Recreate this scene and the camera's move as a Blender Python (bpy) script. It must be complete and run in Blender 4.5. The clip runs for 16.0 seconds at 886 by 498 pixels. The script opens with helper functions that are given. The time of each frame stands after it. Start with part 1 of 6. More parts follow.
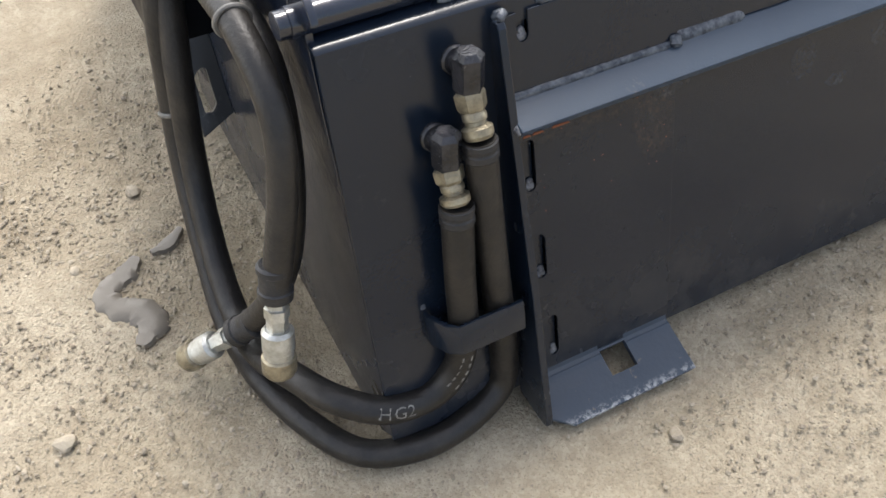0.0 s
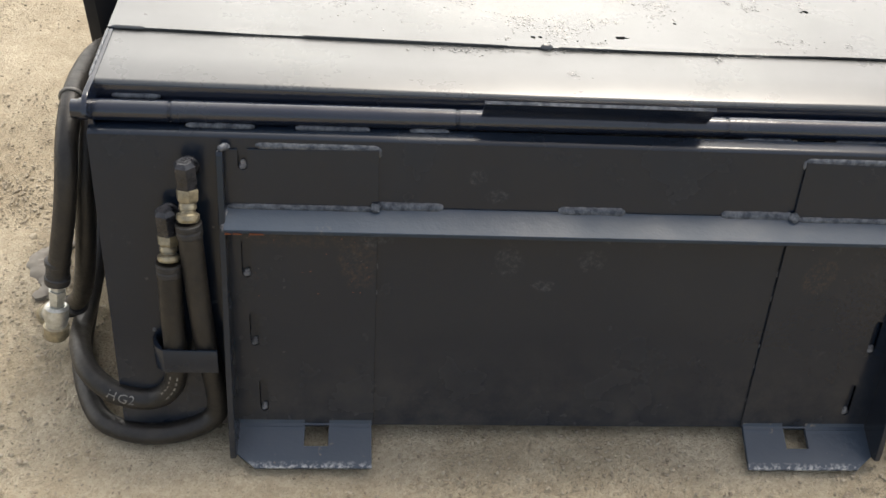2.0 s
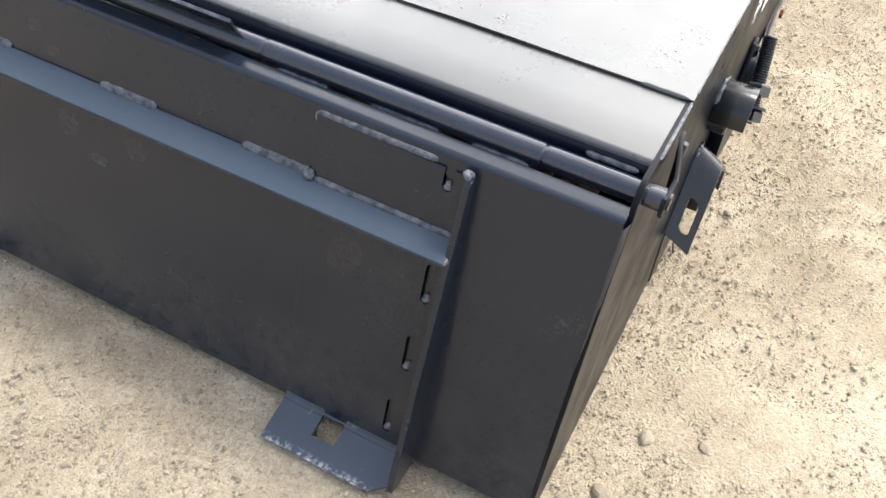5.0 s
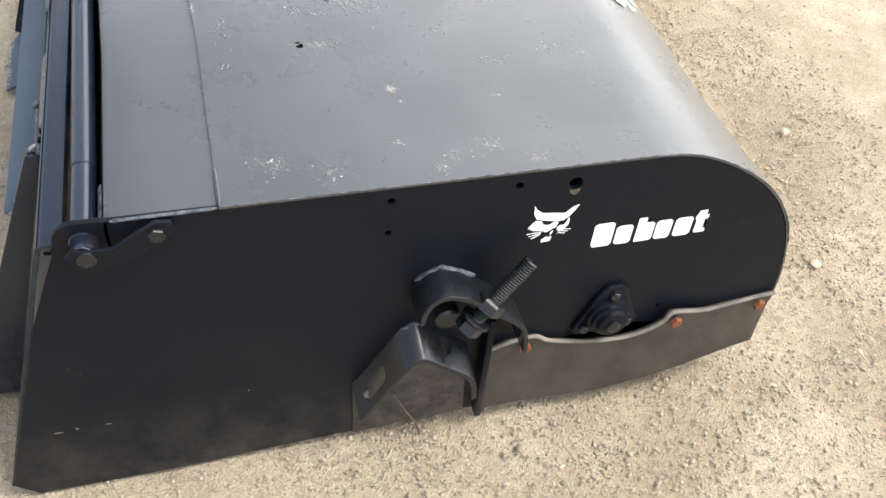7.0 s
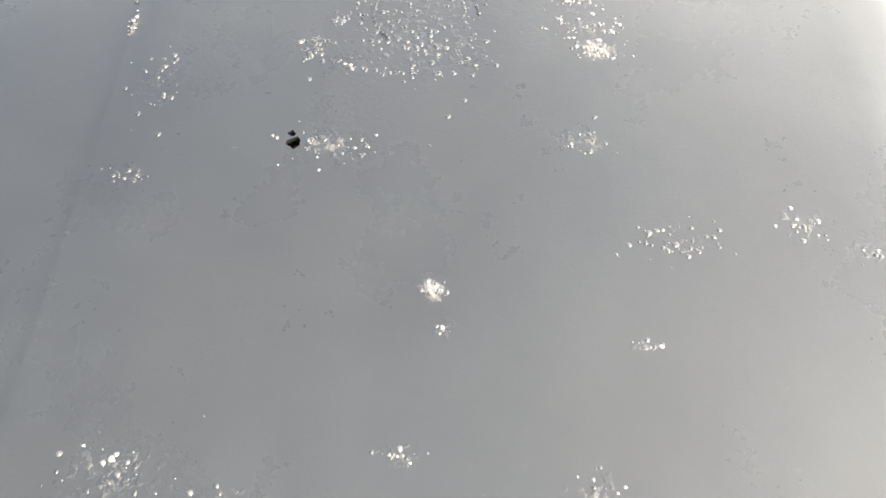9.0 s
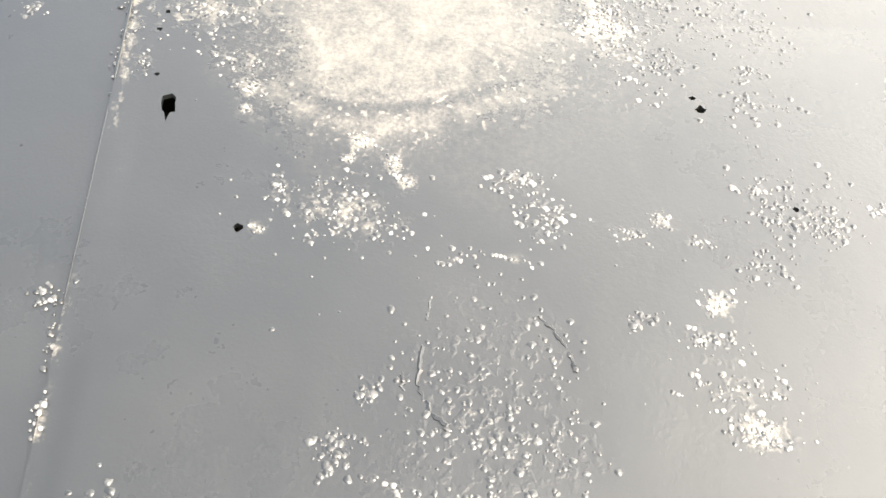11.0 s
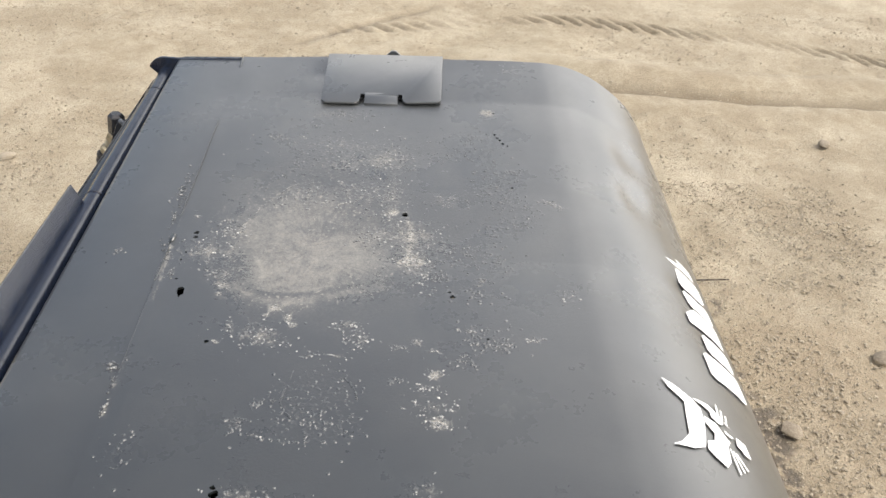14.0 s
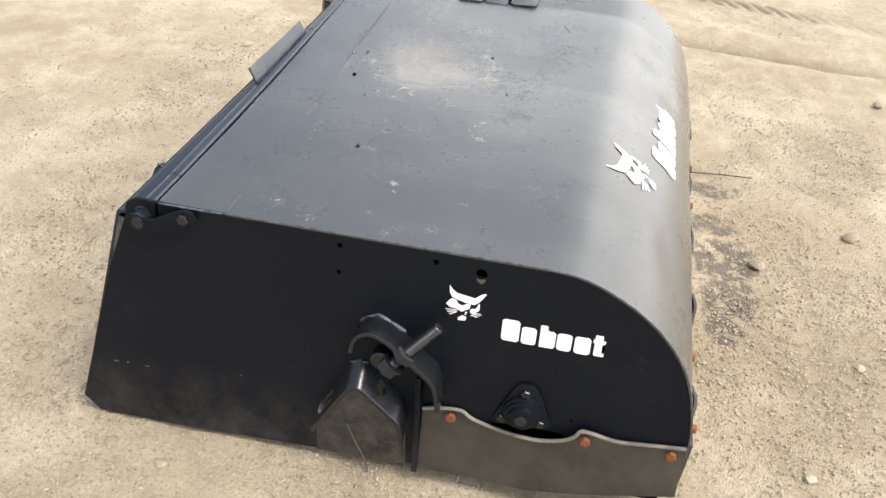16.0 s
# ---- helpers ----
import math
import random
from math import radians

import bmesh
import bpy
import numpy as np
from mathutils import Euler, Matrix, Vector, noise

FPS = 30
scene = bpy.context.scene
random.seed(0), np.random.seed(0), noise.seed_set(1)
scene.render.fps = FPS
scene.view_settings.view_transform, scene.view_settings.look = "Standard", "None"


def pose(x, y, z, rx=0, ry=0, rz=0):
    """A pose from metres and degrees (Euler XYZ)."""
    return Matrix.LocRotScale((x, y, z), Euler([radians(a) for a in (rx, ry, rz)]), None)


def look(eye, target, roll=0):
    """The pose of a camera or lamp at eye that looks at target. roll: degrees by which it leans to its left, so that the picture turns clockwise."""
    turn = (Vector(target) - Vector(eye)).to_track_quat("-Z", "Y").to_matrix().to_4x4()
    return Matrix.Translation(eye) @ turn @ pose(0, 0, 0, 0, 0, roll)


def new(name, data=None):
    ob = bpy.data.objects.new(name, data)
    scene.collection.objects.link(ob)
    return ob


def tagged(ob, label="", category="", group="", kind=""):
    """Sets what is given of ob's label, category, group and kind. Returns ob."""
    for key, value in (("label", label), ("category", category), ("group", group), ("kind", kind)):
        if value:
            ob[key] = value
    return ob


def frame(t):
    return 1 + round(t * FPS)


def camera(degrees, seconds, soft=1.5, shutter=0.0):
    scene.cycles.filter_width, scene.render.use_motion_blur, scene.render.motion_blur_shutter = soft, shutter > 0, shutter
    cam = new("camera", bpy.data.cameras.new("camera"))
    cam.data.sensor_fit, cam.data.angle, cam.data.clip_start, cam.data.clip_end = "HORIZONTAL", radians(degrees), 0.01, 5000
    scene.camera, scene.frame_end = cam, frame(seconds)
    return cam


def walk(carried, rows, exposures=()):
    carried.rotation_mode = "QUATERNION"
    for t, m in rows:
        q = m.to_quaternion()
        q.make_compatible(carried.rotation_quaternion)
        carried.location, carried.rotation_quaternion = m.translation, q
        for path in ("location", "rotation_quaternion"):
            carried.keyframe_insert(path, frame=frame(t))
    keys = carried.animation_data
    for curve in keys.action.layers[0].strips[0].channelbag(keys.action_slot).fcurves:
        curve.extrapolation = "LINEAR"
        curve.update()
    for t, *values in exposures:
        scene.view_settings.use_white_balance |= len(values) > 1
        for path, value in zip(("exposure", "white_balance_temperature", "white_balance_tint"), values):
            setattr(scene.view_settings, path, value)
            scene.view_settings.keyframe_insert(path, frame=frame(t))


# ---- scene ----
cam = camera(51.4, 16.0)
PATH = [
    (0, (-0.198, -0.702, 1.077), (0.434, 0.424, -0.45), 1.8),
    (0.5, (0.003, -0.827, 1.089), (0.47, 0.436, -0.39), 3.2),
    (1, (0.189, -0.961, 1.136), (0.463, 0.467, -0.237), 3.4),
    (1.3, (0.239, -0.989, 1.199), (0.489, 0.357, -0.259), 6.0),
    (1.5, (0.301, -1.036, 1.244), (0.522, 0.359, -0.172), 6.3),
    (2, (0.451, -1.132, 1.369), (0.599, 0.305, -0.014), 5.3),
    (2.3, (0.562, -1.224, 1.386), (0.632, 0.277, 0.066), 3.4),
    (2.5, (0.662, -1.296, 1.4), (0.687, 0.231, 0.108), 2.2),
    (3, (0.805, -1.38, 1.4), (0.844, 0.19, 0.162), 1.6),
    (3.5, (0.961, -1.334, 1.367), (0.983, 0.212, 0.098), 3.1),
    (3.7, (1.079, -1.261, 1.334), (1.031, 0.236, 0.009), 3.0),
    (4, (1.213, -1.169, 1.331), (1.127, 0.28, -0.045), 4.7),
    (4.2, (1.319, -1.105, 1.324), (1.175, 0.307, -0.085), 5.1),
    (6.3, (2.216, -0.159, 1.349), (1.03, 0.505, -0.118), 3.3),
    (6.5, (2.319, -0.028, 1.374), (1.079, 0.569, -0.078), 3.8),
    (7, (2.408, 0.186, 1.361), (1.079, 0.641, -0.063), 6.0),
    (7.3, (2.332, 0.298, 1.313), (1.028, 0.720, -0.144), 11.7),
    (7.5, (2.287, 0.357, 1.282), (0.915, 0.723, -0.127), 12.0),
    (8, (2.105, 0.45, 1.217), (0.701, 0.604, -0.2), 7.5),
    (8.2, (2.008, 0.497, 1.188), (0.662, 0.55, -0.29), 5.5),
    (10.3, (1.399, 0.363, 1.046), (0.463, 0.502, -0.716), 8.5),
    (10.5, (1.379, 0.364, 1.04), (0.402, 0.505, -0.7), 7.9),
    (11, (1.322, 0.357, 1.024), (0.112, 0.507, -0.562), 6.4),
    (11.5, (1.301, 0.365, 1.058), (-0.091, 0.512, -0.37), 5.0),
    (12, (1.328, 0.366, 1.092), (-0.181, 0.507, -0.214), 4.4),
    (12.5, (1.388, 0.388, 1.142), (-0.188, 0.511, -0.084), 3.7),
    (13, (1.52, 0.43, 1.227), (-0.121, 0.513, 0.088), 3.2),
    (13.5, (1.708, 0.503, 1.288), (0.031, 0.539, 0.198), 3.0),
    (14, (1.893, 0.536, 1.32), (0.209, 0.597, 0.242), 3.1),
    (14.5, (2.145, 0.577, 1.332), (0.481, 0.641, 0.224), 3.7),
    (15, (2.4, 0.688, 1.379), (0.749, 0.6, 0.254), 4.2),
    (15.5, (2.64, 0.799, 1.425), (0.999, 0.547, 0.31), 4.5),
    (16, (2.875, 0.827, 1.455), (1.227, 0.532, 0.361), 4.2),
]
EXPOSURES = ((0, 0.50, 6450, 10), (0.5, 0.80, 6450, 9), (1.5, 0.74, 6750, 9), (2, 0.25, 7000, 9), (2.5, -0.24, 7000, 9), (3, 0.15, 7000, 9), (3.5, 0.20, 7000, 9), (4.2, 0.72, 6700, 10),
             (6.3, 1.0, 6500, 10), (6.5, 1.02, 6500, 10), (7, 0.70, 6550, 10), (7.5, 0.80, 6600, 10), (8.2, 0.95, 6800, 10), (10.3, 1.33, 7350, 9), (11, 1.24, 7350, 9),
             (12, 0.66, 7300, 9), (13, 0.24, 6850, 10), (14, 0.12, 6800, 10), (14.5, -0.04, 6800, 10), (15, 0.18, 6800, 10), (16, 0.50, 6750, 10))
walk(cam, [(t, look(eye, target, roll)) for t, eye, target, roll in PATH], EXPOSURES)

# ---- world and sun: a bright day with the sun veiled by thin cloud, the sun high beyond the nose ----
SUN_EL, SUN_AZ = radians(61), radians(35)
sun_way = Vector((math.sin(SUN_AZ) * math.cos(SUN_EL), math.cos(SUN_AZ) * math.cos(SUN_EL), math.sin(SUN_EL)))
world = bpy.data.worlds.new("world")
scene.world = world
world.use_nodes = True
wn, wl = world.node_tree.nodes, world.node_tree.links
wn.clear()
w_out, w_bg, w_sky = wn.new("ShaderNodeOutputWorld"), wn.new("ShaderNodeBackground"), wn.new("ShaderNodeTexSky")
w_sky.sky_type, w_sky.sun_disc = "NISHITA", False
w_sky.sun_elevation, w_sky.sun_rotation = SUN_EL, SUN_AZ % (2 * math.pi)
w_sky.dust_density = 3.0
w_tc, w_noise, w_ramp, w_mix = wn.new("ShaderNodeTexCoord"), wn.new("ShaderNodeTexNoise"), wn.new("ShaderNodeMapRange"), wn.new("ShaderNodeMix")
w_noise.inputs["Scale"].default_value, w_noise.inputs["Detail"].default_value = 2.6, 5.0
w_noise.inputs["Roughness"].default_value = 0.55
for key, value in (("From Min", 0.35), ("From Max", 0.61), ("To Min", 0.13), ("To Max", 0.97)):
    w_ramp.inputs[key].default_value = value
w_mix.data_type = "RGBA"
wl.new(w_tc.outputs["Generated"], w_noise.inputs["Vector"])
# cloud cover thins out overhead and towards the motor end
w_side, w_cover = wn.new("ShaderNodeVectorMath"), wn.new("ShaderNodeMath")
w_side.operation, w_cover.operation = "DOT_PRODUCT", "MULTIPLY_ADD"
w_side.inputs[1].default_value = (-0.18, 0.98, -0.88)
w_cover.inputs[1].default_value = 0.33
wl.new(w_tc.outputs["Generated"], w_side.inputs[0])
wl.new(w_side.outputs["Value"], w_cover.inputs[0])
wl.new(w_noise.outputs["Fac"], w_cover.inputs[2])
wl.new(w_cover.outputs["Value"], w_ramp.inputs["Value"])
wl.new(w_ramp.outputs["Result"], w_mix.inputs[0])
# thin cloud, brighter round the sun
w_dot, w_glow, w_scale = wn.new("ShaderNodeVectorMath"), wn.new("ShaderNodeMapRange"), wn.new("ShaderNodeVectorMath")
w_dot.operation, w_scale.operation = "DOT_PRODUCT", "SCALE"
w_dot.inputs[1].default_value = tuple(sun_way)
w_glow.interpolation_type = "SMOOTHSTEP"
for key, value in (("From Min", -0.1), ("From Max", 1.0), ("To Min", 12.5), ("To Max", 25.0)):
    w_glow.inputs[key].default_value = value
w_scale.inputs[0].default_value = (1.0, 1.0, 1.01)
wl.new(w_tc.outputs["Generated"], w_dot.inputs[0])
wl.new(w_dot.outputs["Value"], w_glow.inputs["Value"])
wl.new(w_glow.outputs["Result"], w_scale.inputs["Scale"])
wl.new(w_scale.outputs["Vector"], next(p for p in w_mix.inputs if p.name == "B" and p.type == "RGBA"))
wl.new(w_sky.outputs["Color"], next(p for p in w_mix.inputs if p.name == "A" and p.type == "RGBA"))
wl.new(next(p for p in w_mix.outputs if p.type == "RGBA"), w_bg.inputs["Color"])
wl.new(w_bg.outputs["Background"], w_out.inputs["Surface"])
w_bg.inputs["Strength"].default_value = 0.15
sun = new("sun", bpy.data.lights.new("sun", "SUN"))
sun.data.energy, sun.data.angle, sun.data.color = 1.8, radians(14.0), (1.0, 0.96, 0.90)
sun.matrix_world = look(tuple(sun_way * 20), (0, 0, 0))


# ---- materials ----
class Nodes:
    """A small helper round one node material."""

    def __init__(self, name):
        self.mat = bpy.data.materials.new(name)
        self.mat.use_nodes = True
        self.tree = self.mat.node_tree
        self.bsdf = next(n for n in self.tree.nodes if n.type == "BSDF_PRINCIPLED")
        self.pos = self.add("ShaderNodeTexCoord").outputs["Object"]

    def add(self, kind, **values):
        n = self.tree.nodes.new(kind)
        for k, v in values.items():
            n.inputs[k.replace("_", " ")].default_value = v
        return n

    def link(self, a, b):
        self.tree.links.new(a, b)

    def noise(self, scale, detail=3.0, rough=0.55, vector=None):
        n = self.add("ShaderNodeTexNoise", Scale=scale, Detail=detail, Roughness=rough)
        self.link(vector or self.pos, n.inputs["Vector"])
        return n.outputs["Fac"]

    def spread(self, value, lo, hi, to_lo=0.0, to_hi=1.0):
        n = self.add("ShaderNodeMapRange", From_Min=lo, From_Max=hi, To_Min=to_lo, To_Max=to_hi)
        self.link(value, n.inputs["Value"])
        return n.outputs["Result"]

    def math(self, op, a, b):
        n = self.tree.nodes.new("ShaderNodeMath")
        n.operation = op
        n.use_clamp = False
        for slot, v in zip(n.inputs, (a, b)):
            if isinstance(v, (int, float)):
                slot.default_value = v
            else:
                self.link(v, slot)
        return n.outputs[0]

    def mix(self, fac, a, b):
        n = self.tree.nodes.new("ShaderNodeMix")
        n.data_type = "RGBA"
        for key, v in (("Factor", fac), ("A", a), ("B", b)):
            slot = n.inputs[key] if key == "Factor" else next(s for s in n.inputs if s.name == key and s.type == "RGBA")
            if isinstance(v, (int, float)):
                slot.default_value = v
            elif isinstance(v, tuple):
                slot.default_value = (*v, 1)
            else:
                self.link(v, slot)
        return next(s for s in n.outputs if s.type == "RGBA")

    def upright(self):
        """The place as seen from behind: along x and up."""
        sep, com = self.tree.nodes.new("ShaderNodeSeparateXYZ"), self.tree.nodes.new("ShaderNodeCombineXYZ")
        self.link(self.pos, sep.inputs[0])
        self.link(sep.outputs["X"], com.inputs["X"])
        self.link(sep.outputs["Z"], com.inputs["Y"])
        return com.outputs[0]

    def ellipse(self, cx, cy, rx, ry, ragged=0.3, scale=14.0, vector=None):
        """1 inside an uneven ellipse of the plan, 0 outside."""
        m = self.add("ShaderNodeMapping")
        m.inputs["Location"].default_value = (-cx / rx, -cy / ry, 0)
        m.inputs["Scale"].default_value = (1 / rx, 1 / ry, 0)
        self.link(vector or self.pos, m.inputs["Vector"])
        d = self.tree.nodes.new("ShaderNodeVectorMath")
        d.operation = "LENGTH"
        self.link(m.outputs["Vector"], d.inputs[0])
        wob = self.math("MULTIPLY", self.math("SUBTRACT", self.noise(scale, 5.0, 0.65), 0.5), ragged * 4)
        return self.spread(self.math("ADD", d.outputs["Value"], wob), 1.08, 0.82)

    def bump(self, height, distance, strength=1.0, after=None):
        n = self.add("ShaderNodeBump", Strength=strength, Distance=distance)
        self.link(height, n.inputs["Height"])
        if after is not None:
            self.link(after, n.inputs["Normal"])
        self.link(n.outputs["Normal"], self.bsdf.inputs["Normal"])
        return n.outputs["Normal"]

    def done(self, colour=None, rough=None, metal=None):
        for key, v in (("Base Color", colour), ("Roughness", rough), ("Metallic", metal)):
            if isinstance(v, tuple):
                self.bsdf.inputs[key].default_value = (*v, 1)
            elif isinstance(v, (int, float)):
                self.bsdf.inputs[key].default_value = v
            elif v is not None:
                self.link(v, self.bsdf.inputs[key])
        return self.mat


def paint(name, base, rough, dust=0.12, peel=0.0006, gloss=0.8, scrapes=(), mud=0.22):
    """Brushed-on dark enamel over old steel: dust, faint runs and worn spots."""
    n = Nodes(name)
    stain = n.spread(n.noise(5.0, 5.0, 0.6), 0.45, 0.8, 0.0, dust)
    speck = n.spread(n.noise(90.0, 2.0, 0.5), 0.62, 0.75, 0.0, dust * 0.6)
    c = n.mix(n.math("ADD", stain, speck), base, (0.15, 0.14, 0.125))
    height = n.tree.nodes.new("ShaderNodeSeparateXYZ")
    n.link(n.pos, height.inputs[0])
    splash = n.math("MULTIPLY", n.spread(height.outputs["Z"], 0.20, 0.0), n.spread(n.noise(16.0, 6.0, 0.75), 0.36, 0.72, 0.0, mud))
    c = n.mix(splash, c, (0.19, 0.17, 0.14))
    scuff = n.math("MULTIPLY", n.spread(n.noise(9.0, 3.0, 0.6), 0.63, 0.72), n.spread(n.noise(150.0, 5.0, 0.75), 0.52, 0.62, 0.0, min(0.7, dust * 12)))
    c = n.mix(scuff, c, (0.11, 0.11, 0.11))
    chipped = n.spread(n.noise(130.0, 6.0, 0.8), 0.46, 0.66) if scrapes else None
    flat = n.upright() if scrapes else None
    for x, z, wide, high, much, tint in scrapes:
        c = n.mix(n.math("MULTIPLY", n.math("MULTIPLY", n.ellipse(x, z, wide, high, 0.35, 30.0, flat), chipped), much), c, tint)
    r = n.math("ADD", n.spread(n.noise(11.0, 4.0), 0.3, 0.7, rough - 0.06, rough + 0.1), n.math("MULTIPLY", stain, 0.5))
    r = n.math("ADD", r, n.spread(n.noise(3.5, 5.0, 0.65), 0.35, 0.65, -0.05, 0.09))
    b = n.bump(n.noise(55.0, 3.0), peel)
    n.bump(n.noise(260.0, 2.0), peel * 0.5, 1.0, b)
    n.bsdf.inputs["Specular IOR Level"].default_value = gloss
    return n.done(c, r)


PALE, SOIL = (0.10, 0.11, 0.125), (0.085, 0.055, 0.035)
ENAMEL = paint("dark_enamel", (0.0072, 0.0126, 0.0225), 0.17, 0.020, 0.0002, 0.44,
               ((0.605, 0.482, 0.016, 0.014, 0.3, PALE), (0.638, 0.452, 0.018, 0.014, 0.3, PALE), (0.668, 0.345, 0.022, 0.026, 0.3, PALE), (0.800, 0.348, 0.022, 0.020, 0.3, PALE),
                (0.725, 0.302, 0.018, 0.010, 0.45, PALE), (0.425, 0.335, 0.03, 0.045, 0.45, SOIL), (0.34, 0.380, 0.11, 0.016, 0.35, SOIL), (1.18, 0.330, 0.03, 0.035, 0.40, SOIL), (0.45, 0.38, 0.03, 0.012, 0.4, PALE), (1.27, 0.29, 0.05, 0.07, 0.12, SOIL)))
# darker, duller copy of the same enamel
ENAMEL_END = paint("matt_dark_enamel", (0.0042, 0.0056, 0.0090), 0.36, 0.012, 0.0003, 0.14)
# paler, bluer base paints in the upturned ledge's sky reflection; light dust besides
ENAMEL_LEDGE = paint("sky_lit_dusty_enamel", (0.040, 0.058, 0.084), 0.36, 0.06, 0.0004, 0.30)
ENAMEL_ARM = paint("glossy_black_enamel", (0.0075, 0.0090, 0.0120), 0.24, 0.03, 0.0002, 0.5, (), 0.07)
ENAMEL_TUBE = paint("hinge_enamel", (0.0065, 0.0110, 0.0230), 0.16, 0.05, 0.0003, 0.8)


def hood_paint():
    """Grey-black enamel over pitted steel, with a large gritty patch and many small pits."""
    n = Nodes("hood_enamel")
    low = n.ellipse(1.08, 0.43, 0.11, 0.10, 0.35, 10.0)
    halo = n.ellipse(0.60, 0.42, 0.36, 0.19, 0.35, 9.0)
    front = n.ellipse(0.74, 0.68, 0.28, 0.10, 0.4, 9.0)
    sand_zone = n.ellipse(1.02, 0.38, 0.17, 0.21, 0.4, 9.0)
    grit = n.spread(n.noise(260.0, 4.0, 0.7), 0.38, 0.68)
    place = n.tree.nodes.new("ShaderNodeSeparateXYZ")
    n.link(n.pos, place.inputs[0])
    lying = n.tree.nodes.new("ShaderNodeAttribute")
    lying.attribute_name = "dust"
    thick = lying.outputs["Fac"]
    # the dust breaks up into clumps and specks where it thins out
    fine = n.noise(330.0, 4.0, 0.75)
    torn = n.math("ADD", n.math("MULTIPLY", n.math("SUBTRACT", n.noise(42.0, 7.0, 0.8), 0.5), 1.25), n.math("MULTIPLY", n.math("SUBTRACT", fine, 0.5), 0.9))
    cover = n.spread(n.math("ADD", thick, torn), 0.18, 0.62)
    weave = n.math("ADD", n.spread(fine, 0.34, 0.66, 0.50, 1.15), n.spread(n.noise(48.0, 8.0, 0.8), 0.38, 0.62, -0.45, 0.32))
    dusty = n.math("MULTIPLY", n.math("MULTIPLY", cover, n.spread(thick, 0.0, 0.9, 0.08, 0.32)), weave)
    dusty = n.math("MAXIMUM", dusty, 0.0)
    crumbs = n.math("MULTIPLY", n.spread(n.noise(170.0, 2.0, 0.55), 0.59, 0.68), n.math("MULTIPLY", n.spread(thick, 0.03, 0.30), n.spread(thick, 0.3, 0.9, 0.42, 0.22)))
    dusty = n.math("MAXIMUM", dusty, crumbs)
    haze = n.math("MULTIPLY", halo, n.math("MULTIPLY", grit, 0.06))
    # broad pale tone, specular and coat all weaken from x 0.92 to 1.22
    x_fade = n.spread(place.outputs["X"], 0.92, 1.22, 1.0, 0.6)
    broad = n.math("MULTIPLY", n.spread(n.noise(3.2, 4.0, 0.6), 0.45, 0.75, 0.0, 0.04), x_fade)
    wear = n.tree.nodes.new("ShaderNodeAttribute")
    wear.attribute_name = "wear"
    w_amount = wear.outputs["Fac"]
    lump_noise = n.noise(150.0, 2.0, 0.5)
    lumps = n.math("MULTIPLY", n.spread(n.math("ADD", lump_noise, n.math("MULTIPLY", w_amount, 0.10)), 0.56, 0.72), n.spread(w_amount, 0.06, 0.45))
    flecks = n.math("MULTIPLY", n.spread(n.noise(210.0, 3.0, 0.6), 0.55, 0.66), n.math("MULTIPLY", lumps, n.math("ADD", 0.16, n.math("MULTIPLY", halo, 0.34))))
    dusty = n.math("MAXIMUM", dusty, flecks)
    # chalky white bloom where the paint has lifted
    white = n.tree.nodes.new("ShaderNodeAttribute")
    white.attribute_name = "chalk"
    clump = n.math("ADD", n.math("MULTIPLY", n.math("SUBTRACT", n.noise(75.0, 5.0, 0.7), 0.5), 1.9), n.math("MULTIPLY", n.math("SUBTRACT", n.noise(300.0, 2.0, 0.6), 0.5), 0.9))
    bloom = n.math("MULTIPLY", n.spread(n.math("ADD", white.outputs["Fac"], clump), 0.45, 1.45), n.spread(white.outputs["Fac"], 0.03, 0.55, 0.0, 0.72))
    dusty = n.math("MAXIMUM", dusty, bloom)
    amount = n.math("MINIMUM", n.math("ADD", n.math("ADD", dusty, haze), broad), 1.0)
    # thin brushed-on coats show as faint darker and lighter swathes
    swathe = n.math("ADD", n.spread(n.noise(4.5, 6.0, 0.65), 0.36, 0.64, 0.0, 0.6), n.spread(n.noise(26.0, 5.0, 0.7), 0.36, 0.64, 0.0, 0.4))
    base = n.mix(swathe, (0.0100, 0.0122, 0.0124), (0.0170, 0.0202, 0.0202))
    c = n.mix(amount, base, (0.56, 0.515, 0.425))
    r = n.math("ADD", n.spread(n.noise(7.0, 5.0), 0.3, 0.7, 0.40, 0.52), n.math("MULTIPLY", dusty, 0.35))
    r = n.math("SUBTRACT", r, n.math("MULTIPLY", lumps, 0.10))
    rough_zone = n.math("MAXIMUM", n.math("MAXIMUM", halo, front), n.math("MAXIMUM", low, sand_zone))
    sand = n.math("MULTIPLY", n.noise(240.0, 3.0, 0.6), n.math("MULTIPLY", rough_zone, n.spread(n.noise(7.0, 3.0), 0.42, 0.58)))
    b = n.bump(n.noise(9.0, 3.0), 0.003, 0.5)
    b = n.bump(n.noise(420.0, 3.0, 0.7), 0.0006, 0.35, b)
    b = n.bump(sand, 0.0007, 0.8, b)
    n.bump(lumps, 0.0006, 1.0, b)
    n.link(n.spread(x_fade, 0.6, 1.0, 0.85, 1.0), n.bsdf.inputs["Specular IOR Level"])
    n.link(n.spread(x_fade, 0.6, 1.0, 0.75, 0.95), n.bsdf.inputs["Coat Weight"])
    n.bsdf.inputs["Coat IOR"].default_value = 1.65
    n.link(n.math("ADD", n.spread(n.noise(5.5, 6.0, 0.7), 0.36, 0.64, 0.24, 0.36), n.math("MULTIPLY", dusty, 0.5)), n.bsdf.inputs["Coat Roughness"])
    return n.done(c, r)


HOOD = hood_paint()


